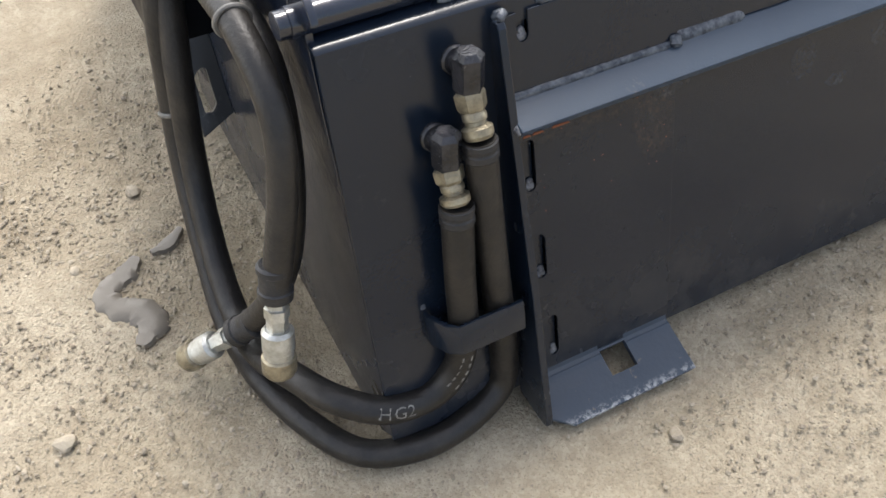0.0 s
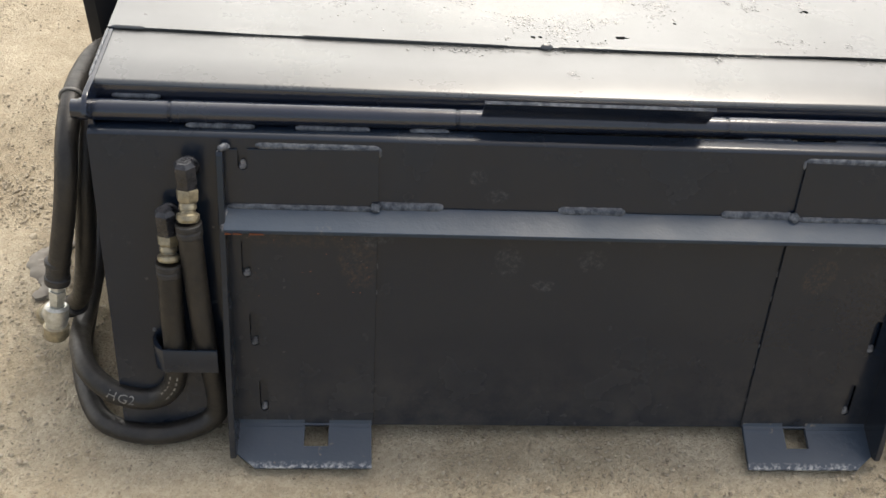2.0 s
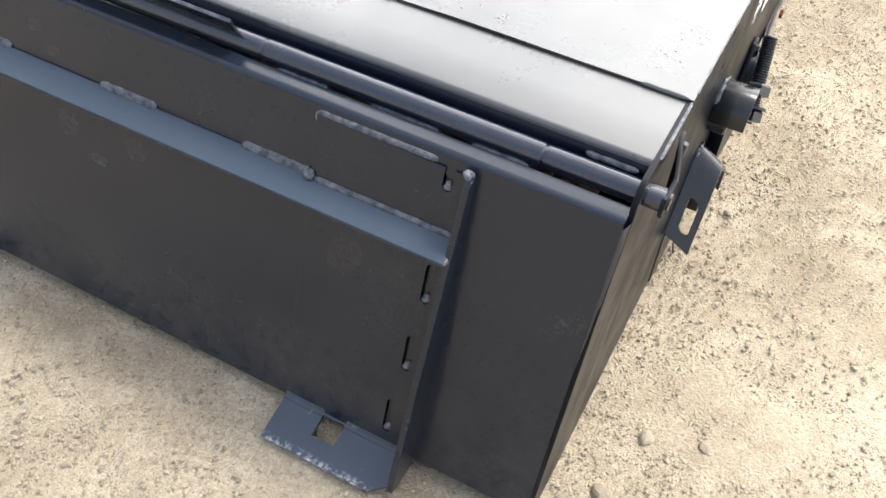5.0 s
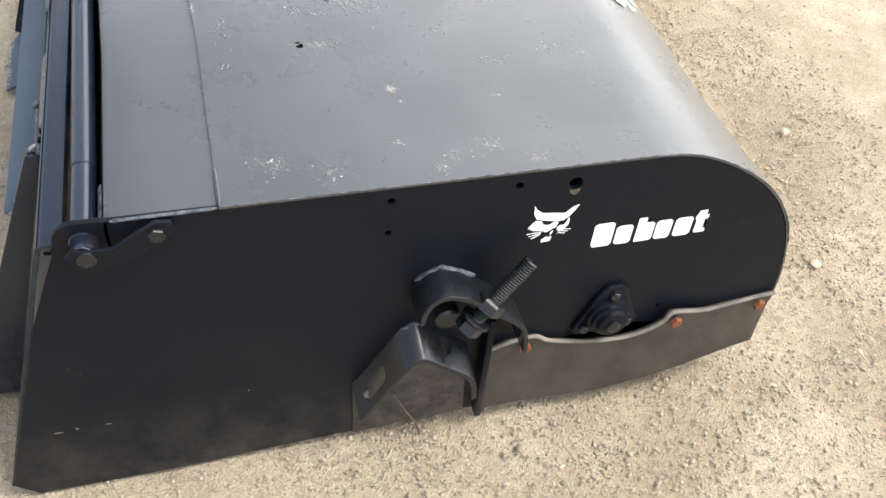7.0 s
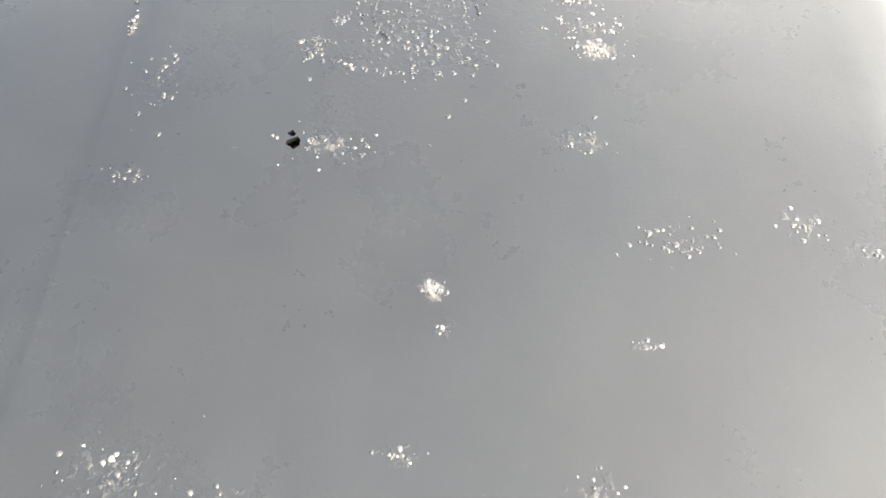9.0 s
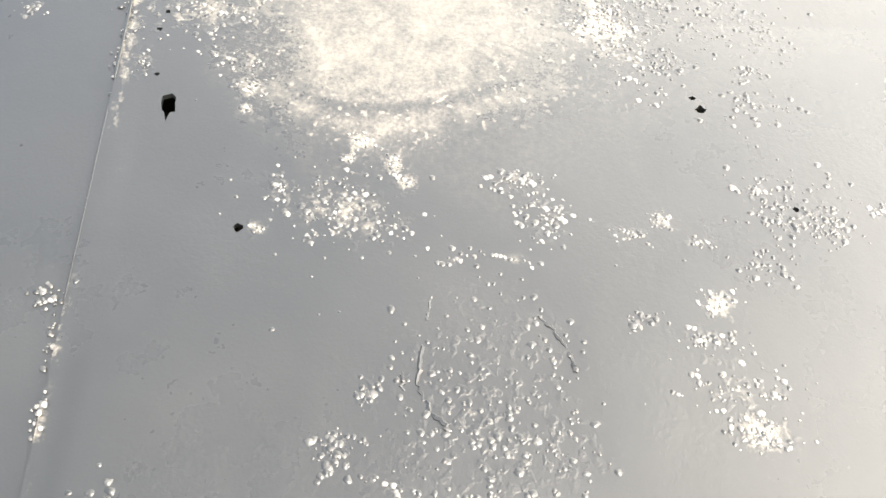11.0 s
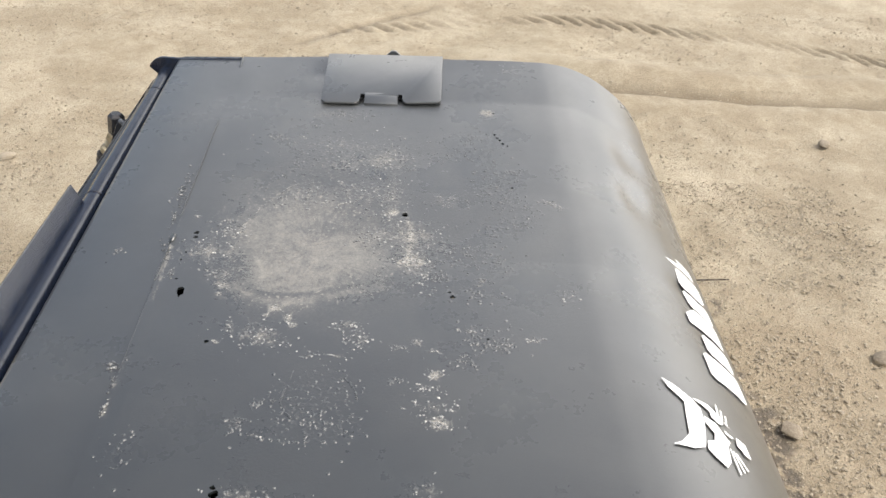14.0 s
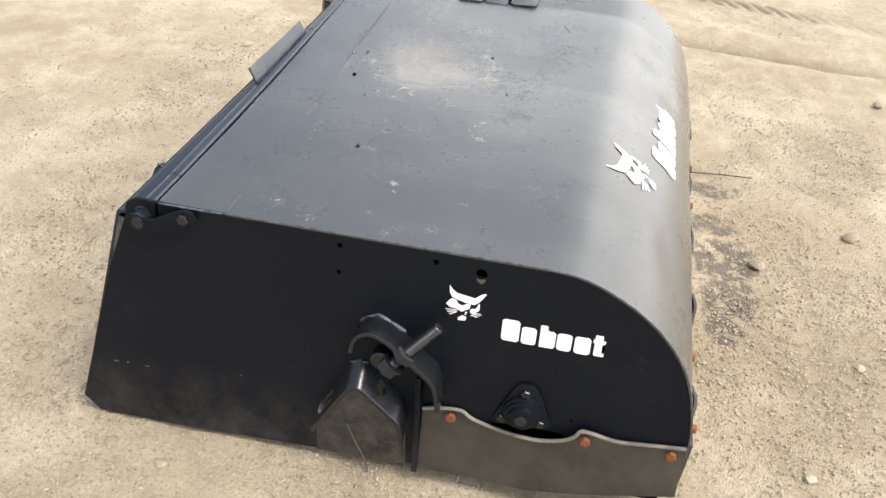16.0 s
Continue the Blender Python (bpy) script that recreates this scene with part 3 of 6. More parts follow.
for i, (x, y, r) in enumerate(((0.24, 1.63, 0.022), (0.49, 1.333, 0.020), (1.63, -0.08, 0.013), (0.37, -0.33, 0.009), (1.66, 0.05, 0.012), (1.28, -0.31, 0.009),
                               (1.75, 0.08, 0.010), (1.33, 1.39, 0.012), (-0.14, 0.42, 0.012), (-0.34, 0.02, 0.013), (2.0, 0.55, 0.013), (0.9, 1.56, 0.011),
                               (1.63, 0.63, 0.008), (-0.26, 0.30, 0.008), (2.23, -0.2, 0.012), (-0.9, 1.9, 0.02), (-0.6, -0.7, 0.018))):
    stone(x, y, r, i)


def puddle(line, widths, seed):
    """A thin film of muddy water with an uneven outline."""
    rng = random.Random(seed)
    pts = smooth_line([(x, y, 0) for x, y in line], 7)
    bm, rows = bmesh.new(), []
    for i, (p, t, *_) in enumerate(frames_along(pts)):
        k = i / (len(pts) - 1)
        w = float(np.interp(k, np.linspace(0, 1, len(widths)), widths)) * rng.uniform(0.85, 1.15)
        side = Vector((-t.y, t.x, 0)).normalized()
        rows.append([bm.verts.new(p + side * w * s + Vector((0, 0, h))) for s, h in ((-1, -0.002), (-0.8, 0.0052), (0, 0.0062), (0.8, 0.0052), (1, -0.002))])
    for a, b in zip(rows, rows[1:]):
        for i in range(4):
            bm.faces.new((a[i], b[i], b[i + 1], a[i + 1]))
    tagged(mesh_object("puddle", bm, PUDDLE, 60), "thin grey puddle of muddy water on the dirt", "puddle", kind="structure")


puddle(((-0.172, 0.285), (-0.195, 0.262), (-0.232, 0.240), (-0.222, 0.205), (-0.196, 0.185), (-0.186, 0.155), (-0.212, 0.125)), (0.008, 0.019, 0.018, 0.022, 0.028, 0.026, 0.008), 1)
puddle(((-0.150, 0.283), (-0.122, 0.290), (-0.095, 0.312)), (0.004, 0.013, 0.005), 2)

for bends, r, label in (([(-0.038, 1.13, 0.004), (-0.052, 1.25, 0.006), (-0.064, 1.35, 0.004)], 0.0022, "thin dry brown stem lying on the dirt"),
                        ([(1.5605, 0.419, 0.123), (1.5605, 0.438, 0.0755), (1.562, 0.460, 0.030), (1.566, 0.466, 0.003)], 0.0018, "dark dry stem leaning on the wear plate")):
    tagged(mesh_object("dry_stem", tube(smooth_line(bends, 6), r, 8), TWIG), label, "stem", group="dry stems")

# ---- the sweeper ----
sweeper = thing("sweeper_bucket", (0.79, 0.45, 0.0), "dark blue-black painted steel pickup sweeper bucket resting on dirt", "sweeper attachment")

END_OUT = [(-0.148, 0.004), (-0.182, 0.040), (-0.0955, 0.314), (-0.070, 0.397), (-0.043, 0.466), (-0.017, 0.531)]
END_OUT += [(0.016 - 0.033 * math.cos(a), 0.541 + 0.030 * math.sin(a)) for a in np.linspace(0.35, 1.5, 6)]
END_OUT += [(0.06, 0.5685), (0.40, 0.5672), (0.79, 0.5672)]
END_OUT += [(p.y - 0.0035 * 1, p.z - 0.0035) for p in NOSE[2::2]]
END_OUT += [(1.075, 0.19), (0.90, 0.185), (0.84, 0.20), (0.77, 0.205), (0.70, 0.19), (0.575, 0.20), (0.57, 0.036), (0.30, 0.022), (0.05, 0.006)]


def left_lift(y):
    """How much higher the motor end stands than the other one."""
    return float(np.interp(y, [-0.05, -0.02, 0.02, 0.155, 0.34, 0.57, 0.72, 0.80, 0.90, 1.0, 1.12], [0, 0.014, 0.017, 0.020, 0.030, 0.034, 0.036, 0.035, 0.032, 0.024, 0.0]))


def rise(x, y):
    """The hood climbs towards the motor end, most evenly along the hinge."""
    rear = float(np.interp(x, [0.03, 0.3, 0.5, 0.7, 0.9, 1.1], [1.0, 0.72, 0.46, 0.26, 0.12, 0.0]))
    front = float(np.interp(x, [0.03, 0.21, 0.4, 0.55, 0.75], [1.0, 0.48, 0.30, 0.14, 0.0]))
    k = max(0.0, min(1.0, (y - 0.16) / 0.2))
    return left_lift(y) * (rear + (front - rear) * k)


def sway(x):
    """How far the hinge side of the hood leans back towards the motor end."""
    return -0.0255 * max(0.0, 1 - x / 1.2)


def end_plate(x, out):
    def settled(y, z):
        if out > 0:
            return (x, y, z)
        return (x, y + sway(x) * max(0.0, min(1.0, (z - 0.532) / 0.018)) * max(0.0, min(1.0, (0.35 - y) / 0.25)), z + left_lift(y) * max(0, min(1, (z - 0.44) / 0.08)))

    bm = plate([settled(y, z) for y, z in END_OUT], (-0.008 * out, 0, 0), 0.0012, 60)
    # one paint on both ends: darker matt copy right, glossier copy left
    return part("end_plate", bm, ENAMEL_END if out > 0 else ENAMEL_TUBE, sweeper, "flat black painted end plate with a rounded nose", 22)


end_r, end_l = end_plate(XR, 1), end_plate(XL, -1)


def round_cutters(spots, x):
    return join(*[turned((x - 0.03, y, z), (x + 0.03, y, z), ((0, r), (1, r)), 16) for y, z, r in spots])


HOLES = ((0.402, 0.545, 0.0055), (0.399, 0.487, 0.005), (0.579, 0.545, 0.006), (0.662, 0.537, 0.0105), (0.862, 0.238, 0.004))
cut(end_r, round_cutters(HOLES, XR))
cut(end_l, round_cutters(HOLES[:4], XL))
# rust below the large drain hole
part("rust_run", plate([(XR + 0.0006, y, z) for y, z in ((0.653, 0.5275), (0.66, 0.5255), (0.671, 0.5275), (0.668, 0.519), (0.663, 0.516), (0.657, 0.520))], (0.0006, 0, 0)),
     plain("dull_rust", (0.085, 0.068, 0.048), (0.025, 0.018, 0.012), 0.8, 0.0, 90.0), sweeper, "pale rust streak under the hole")


# the sloping back, with its folded top edge
def back_plate():
    prof = [back(0, 0.027), back(0, 0.523)]
    c = Vector((0, prof[-1].y + 0.0095, 0.5195))
    prof += [c + Vector((0, -math.cos(a), math.sin(a))) * 0.010 for a in np.linspace(0.35, 1.5708, 6)]
    prof += [Vector((0, -0.012, 0.5292)), Vector((0, -0.010, 0.519))]
    dense = [prof[0].lerp(prof[1], k / 12) for k in range(12)] + prof[1:]
    bm, cols = bmesh.new(), []
    for x in np.linspace(XL + 0.0006, XR - 0.0065, 40):
        col = []
        for p in dense:
            wave = 0.0016 * noise.noise((x * 3, p.z * 4, 1.0)) if p.z < 0.52 else 0
            col.append(bm.verts.new((x, p.y + wave, p.z)))
        cols.append(col)
    for a, b in zip(cols, cols[1:]):
        for i in range(len(dense) - 1):
            bm.faces.new((a[i], b[i], b[i + 1], a[i + 1]))
    bmesh.ops.recalc_face_normals(bm, faces=bm.faces)
    bmesh.ops.solidify(bm, geom=bm.faces[:], thickness=-0.006)
    return part("back_plate", bm, ENAMEL, sweeper, "sloping back plate with a folded top edge", 50)


back_sheet = back_plate()


def corner_strip():
    """The welded corner between the back plate and the end plate."""
    rows, bm = [], bmesh.new()
    for z in np.linspace(0.045, 0.523, 14):
        y = float(np.interp(z, [p[1] for p in END_OUT[1:6]], [p[0] for p in END_OUT[1:6]]))
        rows.append([bm.verts.new(p) for p in (back(XR - 0.0066, z, 0.0004), back(XR - 0.004, z, -0.0006) + Vector((0, 0.0, 0)), Vector((XR - 0.0006, y + 0.0006, z)), Vector((XR - 0.004, y + 0.006, z)), back(XR - 0.010, z, -0.005))])
    for a, b in zip(rows, rows[1:]):
        for i in range(4):
            bm.faces.new((a[i], a[i + 1], b[i + 1], b[i]))
    bmesh.ops.recalc_face_normals(bm, faces=bm.faces)
    part("corner_weld", bm, ENAMEL_TUBE, sweeper, "smooth welded corner of the end plate", 50)


corner_strip()
part("dusty_ledge", box((XL + 0.01, -0.022, 0.514), (XR - 0.01, 0.008, 0.518), 0.0), SHELF_DIRT, sweeper, "dusty rusty ledge under the hinge")
# unseen panel, added so that no light shows through the end plate's holes
part("blackout_panel", plate([(XR - 0.07, y, z) for y, z in ((0.08, 0.20), (0.98, 0.20), (0.93, 0.46), (0.80, 0.555), (0.08, 0.555))], (0.003, 0, 0)), HOLLOW_SHADE, sweeper, "black panel added inside the hood to keep its holes dark")
part("bottom_edge", box((XL + 0.009, -0.135, -0.004), (XR - 0.009, 0.05, 0.014), 0.001), INSIDE, sweeper)

# the hinge along the top
JOINTS = (0.016, 0.147, 0.571, 0.992, 1.416, XR + 0.002)


def axle(x):
    """A place on the hinge's axis."""
    return Vector((x, 0.019 + sway(x) * 0.9, 0.5392 - sway(x) * 0.5))


for i, (a, b) in enumerate(zip(JOINTS, JOINTS[1:])):
    r = 0.0163 if i % 2 == 0 else 0.0168
    part("hinge_tube", turned(axle(a + 0.0015), axle(b - 0.0015), ((0, r * 0.9), (0.004, r), (0.996, r), (1, r * 0.9)), 24), ENAMEL_TUBE, sweeper)
for a, b in ((0.006, 0.35), (0.35, 0.8), (0.8, 1.2), (1.2, XR + 0.024)):
    part("hinge_pin", turned(axle(a), axle(b), ((0, 0.0135), (0.002, 0.0145), (0.998, 0.0145), (1, 0.0135)), 20), ENAMEL_TUBE, sweeper)
for i, (a, b) in enumerate(((0.17, 0.27), (0.33, 0.44), (0.50, 0.56), (1.02, 1.10), (1.17, 1.27), (1.32, 1.40), (0.06, 0.13), (1.46, 1.53))):
    off = Vector((0, -0.0175, -0.0112)) if i < 6 else Vector((0, 0.0225, 0.0098))
    part("weld", weld_bead(axle(a) + off, axle(b) + off, 0.0045, i + 10), WELD, sweeper)
# tilted step plate over the hinge
STEP = [(0.608, 0.004, 0.554), (0.957, 0.004, 0.554), (0.957, -0.015, 0.591), (0.608, -0.015, 0.591)]
part("step_plate", plate(STEP, (0, 0.0040, 0.0030), 0.0008), ENAMEL_TUBE, sweeper, "narrow tilted plate welded on the hinge", 5)
# pale strip that paints the sky's highlight onto the plate's worn top edge
edge_up = [(x, -0.0147 + y, 0.5908 + z) for x, y, z in ((0.608, 0, 0), (0.957, 0, 0), (0.957, 0.0040, 0.0030), (0.608, 0.0040, 0.0030))]
part("bright_edge", plate(edge_up, (0, -0.0006, 0.0008)), WELD, sweeper, "bright strip on the step plate's worn edge, its highlight painted in")
for i, (a, b) in enumerate(((0.64, 0.70), (0.835, 0.91))):
    part("weld", weld_bead((a, 0.003, 0.552), (b, 0.003, 0.552), 0.0042, i + 40), ENAMEL_TUBE, sweeper)


# ---- the hood ----
def dent(x, y):
    """Hollows and waves in the hood's sheet."""
    d = 0.0022 * noise.noise((x * 2.3, y * 2.9, 5.0)) + 0.0010 * noise.noise((x * 8, y * 8, 1.5))
    for cx, cy, rx, ry, deep in ((0.47, 0.930, 0.070, 0.036, 0.008), (0.32, 0.950, 0.060, 0.038, 0.007), (0.40, 0.910, 0.040, 0.028, -0.002), (0.50, 1.02, 0.10, 0.05, 0.008), (0.70, 1.0, 0.03, 0.035, 0.006), (1.27, 1.03, 0.09, 0.04, 0.005), (0.10, 0.34, 0.05, 0.03, 0.004), (0.72, 0.38, 0.18, 0.13, 0.0035)):
        d -= deep * math.exp(-(((x - cx) / rx) ** 2) - ((y - cy) / ry) ** 2)
    return d


# where the paint flakes: x, y, spread along x and y, how many blisters, and their kind (0 white, 1 grey, 2 cream)
RIGHT_EDGE = ((1.483, 0.257, 0.02, 0.03, 22, 0), (1.507, 0.335, 0.02, 0.02, 16, 0), (1.465, 0.43, 0.006, 0.014, 9, 0), (1.50, 0.496, 0.012, 0.012, 14, 0), (1.525, 0.474, 0.014, 0.012, 14, 0),
              (1.49, 0.552, 0.02, 0.02, 16, 0), (1.525, 0.608, 0.018, 0.018, 14, 0), (1.54, 0.76, 0.006, 0.014, 8, 0), (1.343, 0.446, 0.007, 0.008, 9, 2), (1.375, 0.452, 0.005, 0.006, 6, 0))
MIDDLE = ((1.378, 0.59, 0.004, 0.012, 6, 0), (1.293, 0.62, 0.016, 0.024, 34, 1), (1.274, 0.712, 0.012, 0.018, 14, 0), (1.299, 0.755, 0.006, 0.016, 6, 0), (1.258, 0.216, 0.008, 0.014, 12, 1),
          (1.165, 0.216, 0.03, 0.014, 22, 1), (1.218, 0.36, 0.014, 0.034, 34, 0), (1.205, 0.555, 0.01, 0.02, 12, 0), (0.836, 0.757, 0.02, 0.012, 12, 0), (0.075, 0.724, 0.015, 0.03, 16, 0))
FAR = ((0.281, 0.383, 0.03, 0.07, 90, 0), (0.388, 0.283, 0.013, 0.0143, 25, 0), (0.405, 0.395, 0.0313, 0.0975, 130, 0), (0.47, 0.406, 0.0345, 0.102, 150, 0), (0.448, 0.494, 0.048, 0.0455, 90, 0), (0.568, 0.498, 0.06, 0.027, 170, 0),
       (0.561, 0.427, 0.04, 0.054, 120, 0), (0.574, 0.348, 0.045, 0.033, 80, 0), (0.25, 0.667, 0.01, 0.014, 12, 0))
FRONT = ((0.358, 0.623, 0.0196, 0.049, 50, 1), (0.417, 0.613, 0.039, 0.0585, 60, 1), (0.497, 0.673, 0.066, 0.03, 50, 1), (0.541, 0.651, 0.042, 0.036, 40, 1), (0.584, 0.584, 0.018, 0.027, 60, 0), (0.26, 0.666, 0.0124, 0.0135, 30, 2),
         (0.589, 0.698, 0.02, 0.036, 40, 1), (0.575, 0.749, 0.008, 0.015, 25, 0), (0.591, 0.767, 0.01, 0.012, 15, 0), (0.635, 0.713, 0.0225, 0.03, 40, 1), (0.484, 0.707, 0.0092, 0.0195, 15, 1), (0.663, 0.656, 0.034, 0.033, 35, 1))
SEAM = ((0.577, 0.158, 0.035, 0.0100, 70, 0), (0.662, 0.164, 0.032, 0.006, 30, 0), (0.786, 0.173, 0.039, 0.0036, 24, 0), (0.66, 0.198, 0.0068, 0.005, 8, 0), (0.759, 0.209, 0.028, 0.0315, 60, 0),
        (0.818, 0.193, 0.015, 0.0048, 20, 0), (0.751, 0.24, 0.035, 0.018, 70, 0), (0.691, 0.257, 0.02, 0.02, 90, 0), (0.811, 0.257, 0.012, 0.0135, 30, 0), (0.758, 0.102, 0.0084, 0.0081, 24, 0))
NOSEWARD = ((0.683, 0.551, 0.0425, 0.0247, 90, 0), (0.745, 0.532, 0.028, 0.0135, 80, 0), (0.78, 0.55, 0.035, 0.02, 80, 0), (0.744, 0.571, 0.045, 0.03, 40, 1), (0.728, 0.63, 0.0375, 0.045, 50, 1), (0.764, 0.656, 0.028, 0.02, 30, 1),
            (0.805, 0.635, 0.007, 0.011, 18, 1), (0.843, 0.63, 0.015, 0.0225, 40, 1), (0.692, 0.514, 0.048, 0.033, 90, 0), (0.693, 0.472, 0.032, 0.03, 60, 0), (0.799, 0.575, 0.013, 0.0135, 20, 1))
CREAM = ((0.838, 0.269, 0.0077, 0.0088, 26, 2), (0.858, 0.267, 0.0027, 0.0036, 8, 2), (0.885, 0.348, 0.0077, 0.0088, 22, 2), (0.905, 0.370, 0.009, 0.0048, 22, 2), (0.921, 0.379, 0.004, 0.004, 10, 2), (0.9, 0.34, 0.0027, 0.0032, 8, 2),
         (0.759, 0.534, 0.0084, 0.009, 26, 2), (0.76, 0.515, 0.0056, 0.006, 12, 2), (0.623, 0.498, 0.009, 0.0099, 16, 2), (0.963, 0.283, 0.0027, 0.004, 8, 2), (0.95, 0.543, 0.0045, 0.0072, 18, 2))
LOW = ((0.926, 0.294, 0.01, 0.008, 16, 0), (0.94, 0.326, 0.02, 0.028, 60, 0), (0.954, 0.35, 0.02, 0.0315, 60, 0), (0.918, 0.449, 0.008, 0.016, 50, 0), (0.95, 0.466, 0.0175, 0.016, 60, 0), (0.964, 0.518, 0.0068, 0.012, 25, 0),
       (0.97, 0.564, 0.0036, 0.0088, 14, 0), (0.945, 0.635, 0.0225, 0.028, 120, 1), (0.925, 0.611, 0.005, 0.0113, 18, 0), (0.954, 0.654, 0.009, 0.012, 30, 1), (0.94, 0.698, 0.0054, 0.0113, 20, 0))
RING = ((1.064, 0.421, 0.072, 0.0665, 45, 1), (1.078, 0.354, 0.007, 0.006, 20, 1), (1.029, 0.518, 0.006, 0.0105, 24, 1), (1.016, 0.566, 0.008, 0.0105, 30, 2), (1.044, 0.556, 0.008, 0.0175, 40, 0), (0.99, 0.601, 0.009, 0.014, 20, 1),
        (1.074, 0.57, 0.0105, 0.0245, 50, 0), (1.102, 0.572, 0.009, 0.0157, 60, 2), (1.013, 0.168, 0.008, 0.009, 20, 0), (1.043, 0.176, 0.014, 0.0024, 12, 0), (1.089, 0.18, 0.0105, 0.003, 16, 0), (1.112, 0.43, 0.021, 0.0525, 50, 1), (1.112, 0.34, 0.012, 0.0105, 36, 1))
SPOTS = (*RIGHT_EDGE, *MIDDLE, *FAR, *FRONT, *SEAM, *NOSEWARD, *CREAM, *LOW, *RING)


# thin lines of bloom: along the seam and round the scrubbed circle
BLOOM_LINES = ((((0.42, 0.170), (0.56, 0.165), (0.70, 0.172)), 0.42), (((0.74, 0.176), (0.80, 0.180), (0.88, 0.184)), 0.55), (((0.96, 0.182), (1.05, 0.182), (1.13, 0.184)), 0.40), (((1.25, 0.186), (1.40, 0.187)), 0.30),
               (((0.989, 0.393), (0.980, 0.423), (0.988, 0.458)), 0.42), (((1.128, 0.358), (1.138, 0.390), (1.136, 0.425)), 0.38), (((0.55, 0.33), (0.60, 0.30), (0.67, 0.275), (0.75, 0.268)), 0.45), (((0.62, 0.52), (0.70, 0.53), (0.79, 0.525)), 0.40))


def smooth_square(x, y):
    """A patch of sound paint among the blisters."""
    return 0.462 < x < 0.566 and 0.533 < y < 0.617


def worn(x, y):
    """How far the paint has gone, 0 to 1, over arrays of places."""
    total = np.zeros_like(x)
    for cx, cy, rx, ry, count, kind in SPOTS:
        far2 = ((x - cx) / (rx * 0.8 + 0.004)) ** 2 + ((y - cy) / (ry * 0.8 + 0.004)) ** 2
        total += (0.62, 0.42, 0.80)[kind] * np.exp(-far2)
    return np.clip(total, 0, 1)


def chalked_white(x, y):
    """Where a white bloom lies on the lifted paint, 0 to 1."""
    total = np.zeros_like(x)
    for cx, cy, rx, ry, count, kind in SPOTS:
        if kind != 1:
            crowd = min(1.0, count / (6 + 26000 * rx * ry))
            total += (0.22 + 0.26 * crowd) * (1.0 if kind == 0 else 2.2) * np.exp(-((x - cx) / (rx * 0.85 + 0.003)) ** 2 - ((y - cy) / (ry * 0.85 + 0.003)) ** 2)
    for line, much in BLOOM_LINES:
        total += much * along_line(x, y, line, 0.005)
    sound = (x > 0.462) & (x < 0.566) & (y > 0.533) & (y < 0.617)
    return np.where(sound, 0, np.clip(total, 0, 1))


def along_line(x, y, line, width):
    """1 on a bent line of the plan, falling off with the distance from it."""
    best = np.full_like(x, 9.0)
    line = [p for p in smooth_line([(a, b, 0) for a, b in line], 5)]
    for p, q in zip(line, line[1:]):
        dx, dy = q.x - p.x, q.y - p.y
        k = np.clip(((x - p.x) * dx + (y - p.y) * dy) / (dx * dx + dy * dy), 0, 1)
        best = np.minimum(best, np.hypot(x - p.x - k * dx, y - p.y - k * dy))
    return np.exp(-((best / width) ** 2))


